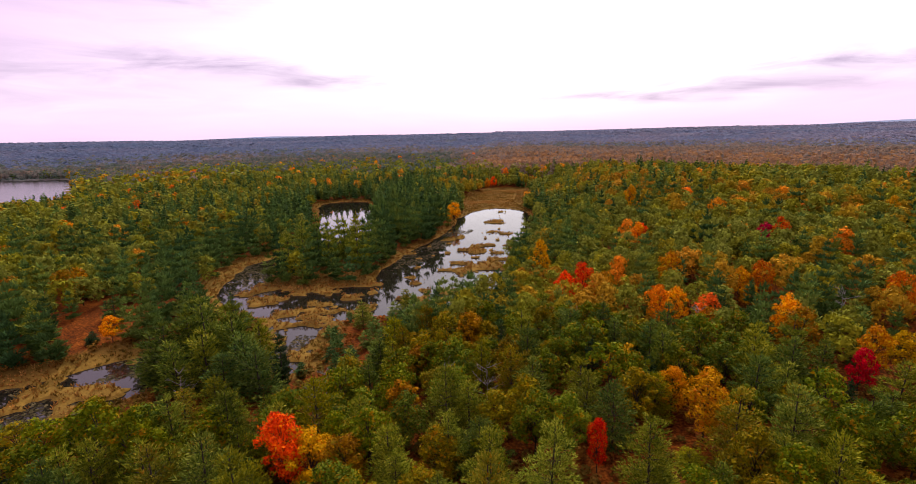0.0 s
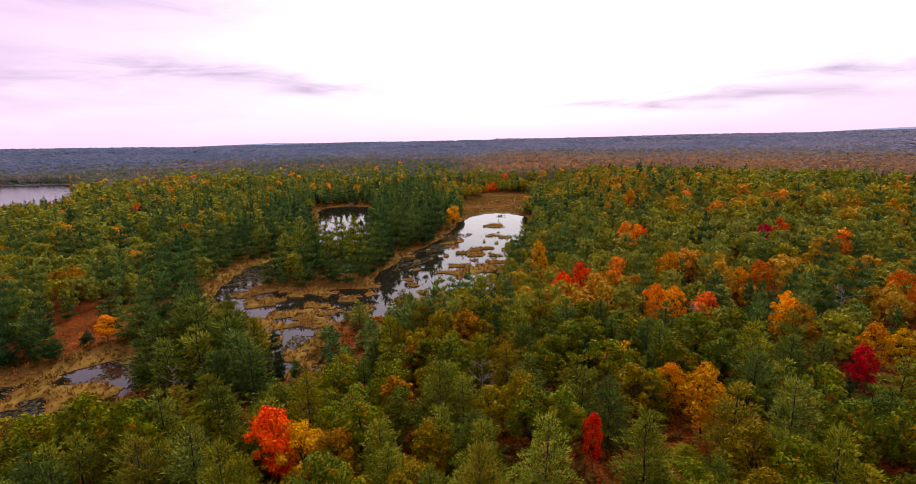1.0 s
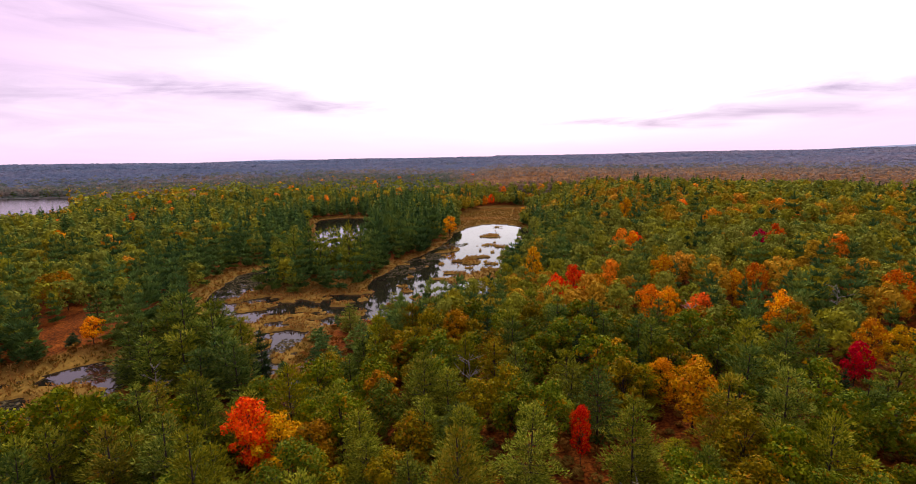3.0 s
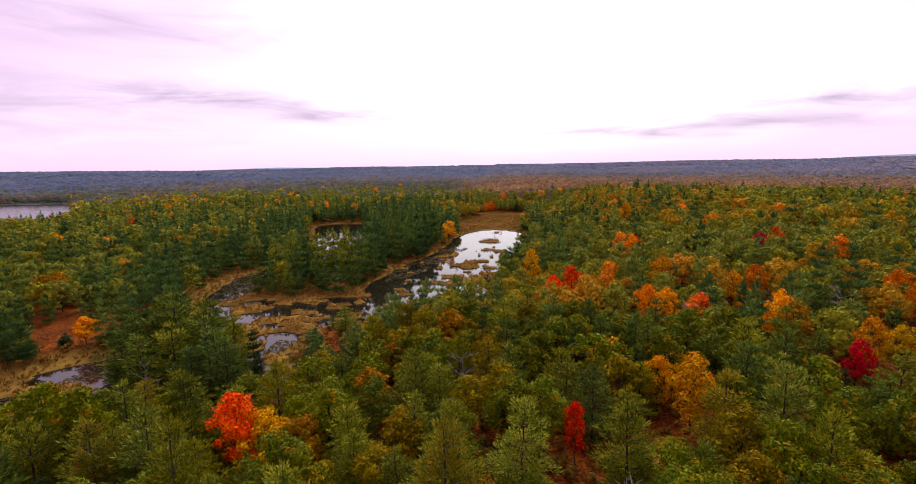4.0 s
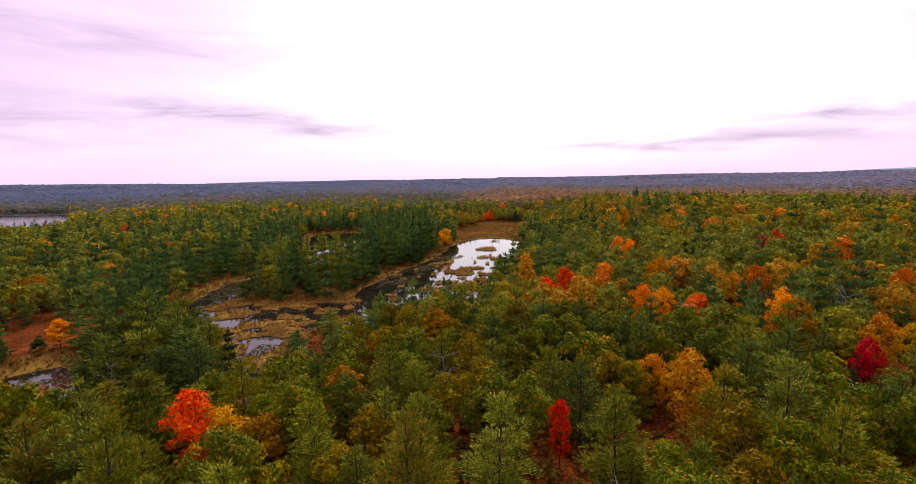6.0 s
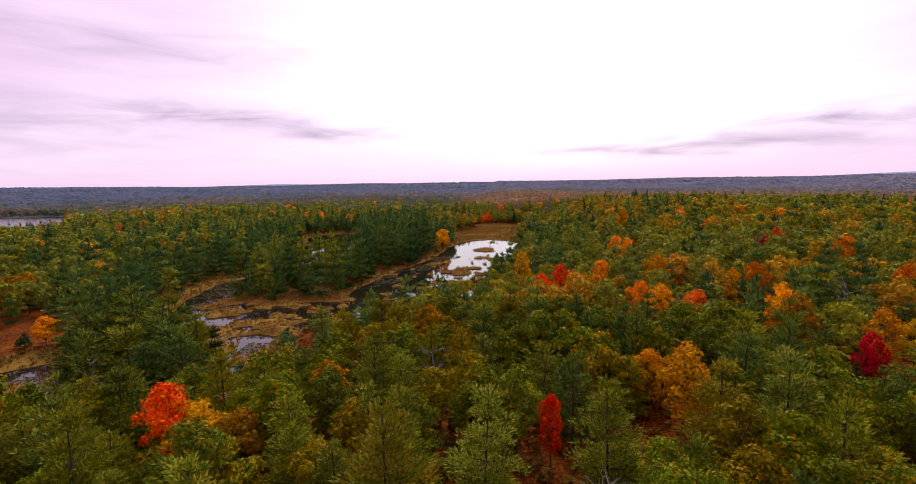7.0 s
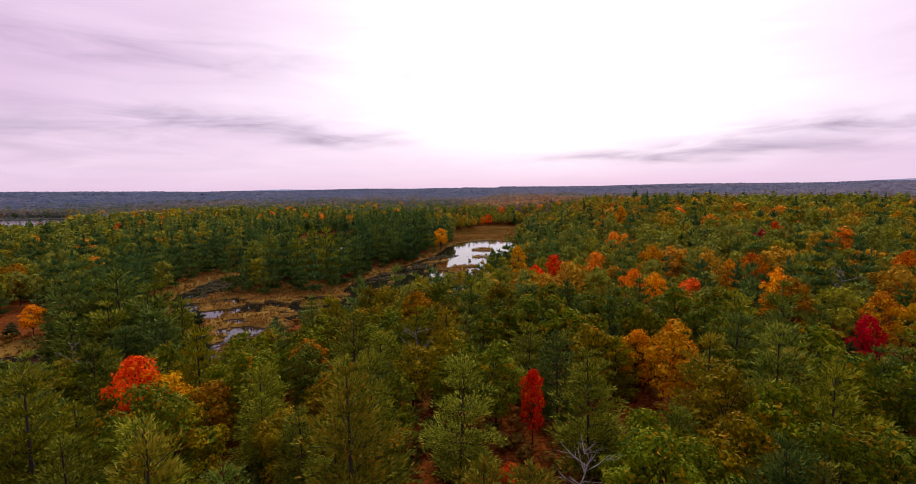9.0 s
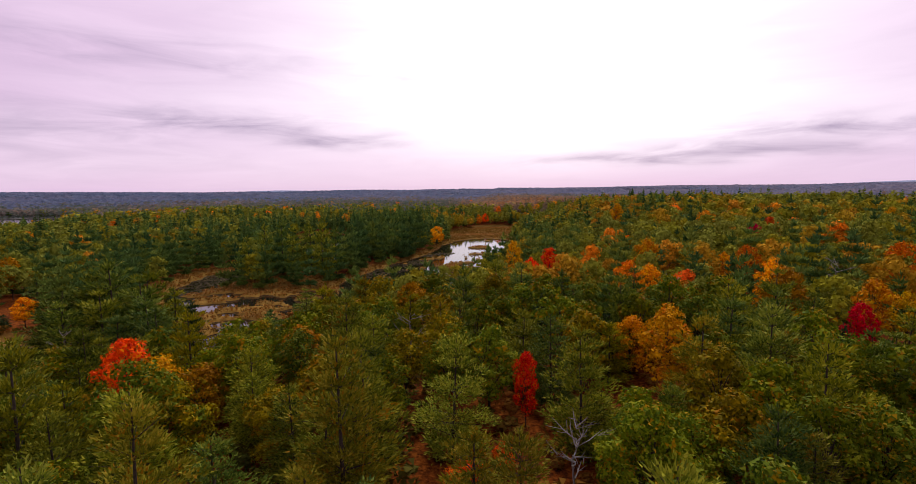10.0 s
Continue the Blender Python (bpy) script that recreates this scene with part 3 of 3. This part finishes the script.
BRIGHT = [
    ("maple", "red", -28.7, 69.8, 15.1), ("maple", "yellow", -24, 68.5, 11.9), ("maple", "red", 21.9, 71, 10.5), ("maple", "red", 18, 60, 3.5),
    ("maple", "crimson", 81, 92.4, 10.9), ("maple", "orange", 86, 95.7, 14), ("maple", "red", 38.8, 150.7, 17), ("maple", "red", 33.5, 153, 14.7),
    ("maple", "yellow", 45, 150, 13.9), ("maple", "orange", 54, 128.5, 14.1), ("maple", "orange", 60, 131, 12.5), ("maple", "orange", 78.3, 112.4, 15.9),
    ("maple", "yellow", 33, 200, 18.6), ("oak", "yellow", 43.3, 79.5, 14.6), ("maple", "orange", 40.9, 87.3, 11.1), ("maple", "orange", 86.5, 147, 12),
    ("maple", "orange", 92.5, 147, 13.5),
]
BRIGHT_FAR = [
    ("oak", "rust", 76.7, 105.2, 15.6), ("oak", "yellow", 2, 119.5, 13.3), ("maple", "orange", 81.6, 222.8, 13.1), ("maple", "red", 85, 228, 11.7),
    ("maple", "red", 126.8, 192, 15), ("maple", "crimson", 122, 194, 13.2), ("maple", "yellow", 100.7, 291, 19.6), ("maple", "orange", 113, 121.7, 16),
    ("maple", "yellow", 204.7, 232.5, 14.1), ("maple", "orange", 68.5, 155.7, 16.7), ("oak", "rust", -142, 175, 15.1), ("oak", "rust", -150, 178, 14.2),
    ("maple", "orange", -109, 143, 9.1), ("maple", "yellow", 96, 100, 10.2), ("oak", "rust", 64, 120, 10.2), ("maple", "yellow", 86, 140, 8.7),
]
MARKED_SHORE = [
    ("pine", "pine_deep", -72, 126, 22), ("pine", "pine_deep", -66, 119, 23), ("pine", "pine_deep", -58, 117, 20), ("pine", "pine_blue", -52, 110, 17),
    ("pine", "pine_blue", -48, 106, 15), ("pine", "pine_deep", -76, 115, 19), ("pine", "pine", -62, 110, 18), ("spruce", "spruce", -46, 115, 15),
    ("pine", "pine", -80, 222, 20), ("pine", "pine", -74, 224, 25), ("pine", "pine_blue", -69, 232, 26), ("pine", "pine", -63, 228, 22),
    ("pine", "pine", -56, 232, 24), ("pine", "pine", -49, 226, 26), ("spruce", "spruce", -122, 160, 7), ("spruce", "spruce", -115, 143, 4),
]
MARKED_MORE = [
    ("pine", "pine_blue", -45, 233, 23), ("pine", "pine", -52, 240, 25), ("pine", "pine_blue", -77, 234, 22), 
    ("spruce", "spruce", -88, 178, 7), ("pine", "pine", -32, 150, 10), ("pine", "pine", -18, 156, 12), ("pine", "pine", -46, 225, 13),
]
MARKED_WEST = [
    ("maple", "orange", -228, 278, 13), ("maple", "orange", -238, 360, 13), ("maple", "red", -236, 352, 11), ("maple", "yellow", -262, 395, 13),
    ("maple", "red", 37, 556, 14), ("maple", "orange", 30, 548, 13), ("maple", "orange", -5, 345, 16), ("maple", "red", 14, 54, 4.5),
    ("pine", "pine_deep", -70, 118, 20), ("pine", "pine_deep", -62, 124, 21), ("pine", "pine", -54, 122, 17), ("pine", "pine_deep", -68, 108, 16),
    ("pine", "pine_deep", -82, 120, 16), ("pine", "pine_blue", -56, 105, 14), ("pine", "pine", -85, 228, 18), ("pine", "pine", -60, 238, 23),
]
ALL_MARKED = MARKED_WEST + BRIGHT + BRIGHT_FAR + NEAR_PINES + LOW_PINES + NEAR_OAKS + MARKED_SHORE + MARKED_MORE

SNAGS = [(5, 90.5, 11), (-3, 97, 10), (97, 119, 13), (30, 122, 11), (-29, 95, 12), (-64.5, 102.5, 10), (-31, 92, 11), (24, 52, 10), (60, 118, 11)]
BASES = np.array([(t[2], t[3]) for t in ALL_MARKED] + [(t[0], t[1] - 3) for t in SNAGS])

ROOM = [6.4 if t[0] == "maple" else 4.6 if t[4] > 12 else 3.0 for t in ALL_MARKED] + [4.0] * len(SNAGS)


def open_ground(x, y, glades=False):
    """True where trees can root."""
    d = wet(x, y)
    edge = np.where(x < -90, 8, 4) + 4 * (fbm(x, y, 25, 71) - 0.5)
    ok = (d > edge) & (along(x, y, MEADOW) > 3)
    for cx, cy, r in () if glades else CLEARINGS:
        ok &= np.hypot(x - cx, y - cy) > r
    return ok


def scatter(cell, near, far, rng, glades=False):
    """Places with a tree each, between two distances from the middle of the near woods."""
    n = int(far / cell) + 2
    ix, iy = np.meshgrid(np.arange(-n, n + 1), np.arange(-int(70 / cell), n + 1))
    loose = 0.4 if far < 700 else 0.9
    x = (ix.ravel() + rng.uniform(0.5 - loose, 0.5 + loose, ix.size) + 0.5 * (iy.ravel() % 2)) * cell
    y = (iy.ravel() + rng.uniform(0.5 - loose, 0.5 + loose, ix.size)) * cell
    r = np.hypot(x - 5, y)
    keep = (r >= near) & (r < far) & ((np.abs(x - 5) < (y + 30) * 1.12) | (r < 45))
    x, y = x[keep], y[keep]
    if far < 1500:
        keep = open_ground(x, y, glades)
        x, y = x[keep], y[keep]
    else:
        keep = wet(x, y) > 15
        x, y = x[keep], y[keep]
    if near < 400 and not glades:
        keep = np.ones(len(x), bool)
        for (bx, by), room in zip(BASES, ROOM):
            keep &= np.hypot(x - bx, y - by + room / 2.4) > room
        x, y = x[keep], y[keep]
    return x, y


def near_shore(x, y):
    """1 on the scrubby south and east banks, whose growth is young and low."""
    x, y = np.asarray(x, float), np.asarray(y, float)
    d = np.min([wet(x * k, y * k) + 80 * (k - 1) for k in (1.0, 1.06, 1.13, 1.2, 1.27)], axis=0)
    south = (wet(x * 0.9, y * 0.9) > wet(x, y)) | (wet(x * 1.2, y * 1.2) < 0)
    return (1 - smooth(13, 36, d)) * (y < 320) * (x > -130) * (x < 60) * south * ~((x < -40) & (y > 205)) * (1 - 0.9 * smooth(-25, -5, x - 0.1 * (y - 150)))


def choose(x, y, rng):
    """Kind, colour and height of the tree at a place."""
    west = float(smooth(-20, -60, x + 0.08 * max(y - 120, 0) - 0.1 * max(90 - y, 0)))
    shore = float(wet(x, y))
    pines = 0.44 + 0.36 * west * (1 - float(smooth(200, 330, -x)) * 0.5) + 0.25 * (shore < 22) + 0.7 * (float(fbm(x, y, 45, 81)) - 0.5)
    u, v = rng.random(), rng.random()
    size = (0.7 + 0.4 * rng.random()) * (1 - 0.66 * float(near_shore(x, y)))
    if x < -45 and y < 118:
        size = min(size, (2 + 0.45 * max(shore, 0)) / 15)
    if u < pines:
        if v < 0.08:
            return "spruce", "spruce", 12 * size
        tall = 15.5 * size + (3.5 * west + 2 * (shore < 25)) * (1 - float(near_shore(x, y))) * (y > 120)
        return "pine", ("pine" if v < 0.36 else "pine_deep" if v < 0.54 else "pine_olive" if v < 0.68 else "pine_blue" if v < 0.85 else "pine_yellow"), tall
    hue = rng.random() * 0.6 + 0.75 * (float(fbm(x, y, 38, 91)) - 0.3)
    tall = 12.5 * size
    if rng.random() < 0.03:
        return "maple", ("orange", "yellow", "rust", "yellow")[int(v * 4)], tall * 0.9
    return "oak", ("green" if hue < 0.6 else "olive" if hue < 0.86 else "rust"), tall


def build_forest():
    rng = np.random.default_rng(5)
    for k, (kind, colour, x, y, tall) in enumerate(ALL_MARKED):
        r = math.hypot(x - 5, y)
        plant(kind, colour, x, y, tall, 1.7 if r < 68 else 1.1 if r < 95 else 0.6 if r < 190 else 0.3, k % 4, rng.uniform(0, 360), 1.3 if kind == "pine" and -90 < x < -45 and 100 < y < 130 else 0.55 if kind == "maple" and 15 < x < 30 and y < 80 else 0.65 if colour == "crimson" else 0.85 if kind == "maple" and x > 0 else 1.05)
    for cell, near, far, detail in ((6.3, 0, 62, 1.7), (6.2, 62, 84, 1.1), (6.0, 84, 125, 0.6)):
        xs, ys = scatter(cell, near, far, rng)
        for x, y in zip(xs, ys):
            if rng.random() < 0.35 * float(near_shore(x, y)):
                continue
            kind, colour, tall = choose(x, y, rng)
            plant(kind, colour, x, y, tall, detail, int(rng.integers(0, 4)), rng.uniform(0, 360))


def baked(name, xs, ys, models, pick, scale, mats, tint, label, kind_name, level=None):
    """Many far trees in one mesh."""
    zs = land(xs, ys) if level is None else np.full(len(xs), level)
    vs, fs, ts, base = [], [], [], 0
    turn = RNG.uniform(0, 6.283, len(xs))
    for k, (v, f) in enumerate(models):
        sel = np.where(pick == k)[0]
        if not len(sel):
            continue
        c, s = np.cos(turn[sel])[:, None], np.sin(turn[sel])[:, None]
        w = (0.5 + 0.5 * scale[sel])[:, None]
        px = xs[sel][:, None] + (v[None, :, 0] * c - v[None, :, 1] * s) * w
        py = ys[sel][:, None] + (v[None, :, 0] * s + v[None, :, 1] * c) * w
        pz = zs[sel][:, None] + v[None, :, 2] * scale[sel][:, None]
        vs.append(np.stack([px, py, pz], -1).reshape(-1, 3))
        fs.append((f[None] + (np.arange(len(sel)) * len(v))[:, None, None] + base).reshape(-1, f.shape[1]))
        ts.append(np.repeat(tint[sel], len(v)))
        base += len(sel) * len(v)
    me = mesh_of(name, np.concatenate(vs), np.concatenate(fs), mats, tint=np.concatenate(ts))
    return tagged(new(name, me), label, kind_name, kind="stuff")


def wedges(centres, axes, normals, length, width):
    """Three-cornered sprays, pointed at the stem."""
    axes = unit(axes)
    side = unit(np.cross(normals, axes))
    a, s = axes * np.reshape(length, (-1, 1)) / 2, side * np.reshape(width, (-1, 1)) / 2
    verts = np.stack([centres - a, centres + a + s, centres + a - s], 1).reshape(-1, 3)
    return verts, np.arange(len(verts)).reshape(-1, 3)


def far_pine(seed, tall, n, reach=0.22, bare=0.12):
    rng = np.random.default_rng(seed)
    t = (np.arange(n) + rng.uniform(0, 1, n)) / n
    t = t ** 1.25
    tiers = max(4, min(11, n // 6))
    t = np.clip(np.round(t * tiers) / tiers + rng.normal(0, 0.012, n), 0, 1)
    az = np.arange(n) * 2.4 + rng.normal(0, 0.5, n)
    out = np.stack([np.cos(az), np.sin(az), 0 * az], 1)
    reach = tall * reach * ((1 - t) ** 0.8 + 0.05) * rng.uniform(0.6, 1.15, n)
    k = min(1.0, 40 / n) ** 0.5
    length = reach * (0.5 + 0.75 * k) + 0.35
    pos = out * np.maximum(reach - length / 2, 0.05)[:, None]
    pos[:, 2] = tall * (bare + (0.97 - bare) * t) + 0.12 * reach
    axis = out + np.array((0, 0, 0.15)) + np.array((0, 0, 0.7)) * (t ** 2)[:, None] + rng.normal(0, 0.25, (n, 3))
    return wedges(pos, axis, np.array((0, 0, 1)) + 0.35 * out + rng.normal(0, 0.35, (n, 3)), length, length * (0.5 + 0.45 * k))


def far_broad(seed, tall, n, wide=0.26):
    rng = np.random.default_rng(seed)
    d = unit(rng.normal(0, 1, (n, 3)) + np.array((0, 0, 0.35)))
    knobs = unit(rng.normal(0, 1, (9, 3)) + np.array((0, 0, 0.3)))
    bump = 0.66 + 0.46 * np.max(np.clip(d @ knobs.T, 0, 1) ** 7, axis=1) + rng.normal(0, 0.09, n)
    size = np.array((wide * tall, wide * tall, 0.36 * tall))
    pos = d * size * bump[:, None] + np.array((0, 0, 0.6 * tall))
    length = 1.7 * np.sqrt(9.0 * (wide * tall) ** 2 / n) * rng.uniform(0.8, 1.2, n)
    axis = np.cross(d, rng.normal(0, 1, (n, 3))) + d * 0.3
    return wedges(pos, axis, d + rng.normal(0, 0.4, (n, 3)), length, length * 0.85)


def build_woods():
    rng = np.random.default_rng(9)
    for cell, near, far, n in ((6.5, 125, 210, 740), (6.6, 210, 340, 380), (6.6, 340, 620, 105), (7.6, 620, 1250, 17), (10.5, 1250, 2200, 9), (19.0, 2200, 4300, 6)):
        xs, ys = scatter(cell, near, far, rng)
        if n > 200:
            grown = np.random.default_rng(40 + n)
            models = [pine_shape(grown, h, n / 4500, w)[0] for h, w in ((17, 0.24), (15, 0.27), (13, 0.2))] + [broad_shape(grown, h, n / 3300, w)[0] for h, w in ((13.5, 0.33), (12.5, 0.37), (11.5, 0.4))]
        else:
            models = [far_pine(1, 17, n), far_pine(2, 15, n), far_pine(3, 13, n, 0.17, 0.05), far_broad(4, 13, n, 0.28), far_broad(5, 12, n, 0.3), far_broad(6, 12, n, 0.33)]
        west = smooth(30, -60, xs)
        r = np.hypot(xs, ys)
        brown = smooth(-40, 90, ys + 1.05 * xs - 650 + 90 * (fbm(xs, ys, 90, 93) - 0.5)) * smooth(-60, 60, xs)
        piny = 0.31 + 0.3 * west * smooth(-330, -160, xs) + 0.2 * smooth(-80, -60, xs) * smooth(10, -10, xs) + 0.3 * (wet(xs, ys) < 40) + 0.8 * (fbm(xs, ys, 60, 81) - 0.5) - 0.25 * brown
        u = rng.random(len(xs))
        is_pine = u < piny
        pick = np.where(is_pine, rng.integers(0, 3, len(xs)), rng.integers(3, 6, len(xs)))
        hue = np.clip(0.5 + 0.5 * (rng.random(len(xs)) - 0.5) + 0.6 * (fbm(xs, ys, 70, 91) - 0.42) - 0.1 * west * (xs > -300), 0.42, 0.84)
        hue = np.where(rng.random(len(xs)) < (0.045 + 0.04 * smooth(20, 90, xs) * smooth(0.45, 0.6, fbm(xs, ys, 50, 92))) * (wet(xs, ys) > 30), rng.uniform(0.86, 1.0, len(xs)), hue)
        tint = np.where(is_pine, rng.random(len(xs)) * (0.42 - 0.1 * west), hue)
        scale = rng.uniform(0.72, 1.22, len(xs))
        scale *= 1 + 0.35 * (smooth(-75, -60, xs) * smooth(5, -20, xs) * smooth(235, 250, ys) * smooth(470, 430, ys)) * is_pine
        if far < 400:
            low = near_shore(xs, ys)
            keep = rng.random(len(xs)) > 0.35 * low
            xs, ys, r, brown, is_pine, pick, tint, scale = (v[keep] for v in (xs, ys, r, brown, is_pine, pick, tint, scale * (1 - 0.66 * low)))
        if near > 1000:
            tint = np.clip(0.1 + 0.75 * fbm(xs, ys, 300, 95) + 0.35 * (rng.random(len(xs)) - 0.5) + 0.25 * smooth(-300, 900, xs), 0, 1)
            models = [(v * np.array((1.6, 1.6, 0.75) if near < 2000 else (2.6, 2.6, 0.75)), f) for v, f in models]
            # past about 1500 m the trees take the colour with blue haze painted in
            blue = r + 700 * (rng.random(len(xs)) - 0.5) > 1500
            for sel, mat, title, label in ((~blue, "hazed_woods", "distant_woods", "distant autumn woods across the low country, haze painted into their colours"), (blue, "skyline_woods", "skyline_woods", "woods along the skyline hills, blue-grey with painted haze")):
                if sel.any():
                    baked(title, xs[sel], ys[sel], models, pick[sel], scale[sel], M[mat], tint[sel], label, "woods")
            continue
        b = rng.random(len(xs)) < brown
        # with distance more trees get the haze-tinted leaf colour
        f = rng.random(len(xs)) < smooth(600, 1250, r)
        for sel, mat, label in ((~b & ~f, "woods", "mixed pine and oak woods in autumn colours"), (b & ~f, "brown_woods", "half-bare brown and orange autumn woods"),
                                (f, "hazed_woods", "autumn woods of the low country, muted by haze in the colours")):
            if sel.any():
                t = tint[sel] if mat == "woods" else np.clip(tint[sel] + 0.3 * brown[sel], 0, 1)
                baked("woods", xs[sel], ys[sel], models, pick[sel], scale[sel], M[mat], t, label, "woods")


def build_undergrowth():
    rng = np.random.default_rng(12)
    xs, ys = scatter(2.6, 25, 190, rng, True)
    keep = rng.random(len(xs)) < 0.55
    xs, ys = xs[keep], ys[keep]
    models = [far_broad(k, 3.0, 44) for k in (21, 22, 23)]
    models = [(v * np.array((1.5, 1.5, 1.0)) - np.array((0, 0, 0.7)), f) for v, f in models]
    baked("undergrowth", xs, ys, models, rng.integers(0, 3, len(xs)), rng.uniform(0.3, 1.2, len(xs)) * np.where(open_ground(xs, ys), 1, 0.5), M["shrub"],
          np.clip(fbm(xs, ys, 30, 97) * 0.9 + 0.4 * (rng.random(len(xs)) - 0.5), 0, 1), "rusty low undergrowth between the trunks", "shrubs")


def build_grass():
    rng = np.random.default_rng(13)
    n = 60000
    xs, ys = rng.uniform(-150, 75, n), rng.uniform(90, 540, n)
    keep = (marshy(xs, ys) > 0.4) & (land(xs, ys) > 0.05)
    xs, ys = xs[keep], ys[keep]
    v, f = [], []
    for k in range(4):
        a = k * 1.6
        c, s = np.cos(a), np.sin(a)
        v += [(0.1 * c, 0.1 * s, -0.1), (0.45 * c - 0.2 * s, 0.45 * s + 0.2 * c, 0.5), (0.6 * c, 0.6 * s, 0.85), (0.4 * c + 0.2 * s, 0.4 * s - 0.2 * c, 0.45)]
        f.append([4 * k, 4 * k + 1, 4 * k + 2, 4 * k + 3])
    baked("marsh_grass", xs, ys, [(np.array(v), np.array(f))], np.zeros(len(xs), int), rng.uniform(0.4, 1.1, len(xs)), M["grass"],
          np.clip(fbm(xs, ys, 18, 98) + 0.5 * (rng.random(len(xs)) - 0.5), 0, 1), "dry straw-coloured marsh grass on tussocks and banks", "grass")


def build_pads():
    """Floating weed on the still backwaters."""
    rng = np.random.default_rng(14)
    n = 70000
    xs, ys = rng.uniform(-150, 40, n), rng.uniform(92, 330, n)
    west = along(xs, ys, [(-86, 192, 3), (-95, 212, 6), (-98, 238, 7), (-92, 262, 6)]) < 6
    west |= along(xs, ys, [(-36, 232, 5), (-26, 252, 9), (-12, 290, 6), (2, 320, 4)]) < 2
    west |= along(xs, ys, STREAM) < 9
    keep = west & (land(xs, ys) < -0.05) & (fbm(xs, ys, 7, 99) > 0.44)
    xs, ys = xs[keep], ys[keep]
    v = [(0.42 * math.cos(k * math.pi / 3) + 0.12 * (k % 2), 0.42 * math.sin(k * math.pi / 3), 0.012 * (k % 3)) for k in range(6)]
    baked("pond_weed", xs, ys, [(np.array(v), np.array([(0, 1, 2, 3), (3, 4, 5, 0)]))], np.zeros(len(xs), int), rng.uniform(0.5, 1.6, len(xs)), M["weed"],
          rng.random(len(xs)), "brown floating weed on the dark backwater", "water weed", 0.015)


def build_dead_trees():
    for k, (x, y, tall) in enumerate(SNAGS):
        v, f = tubes(bare_shape(np.random.default_rng(300 + k), tall), 4)
        ob = tagged(new("dead_tree"), "bare dead tree with pale grey branches", "tree", "dead trees")
        part("trunk", mesh_of("trunk", v, f, M["dead"], True), ob)
        ob.matrix_basis = pose(x, y, float(land(x, y)) - 0.1, 0, 0, 40 * k)


build_forest()
build_dead_trees()
build_woods()
build_undergrowth()
build_grass()
build_pads()
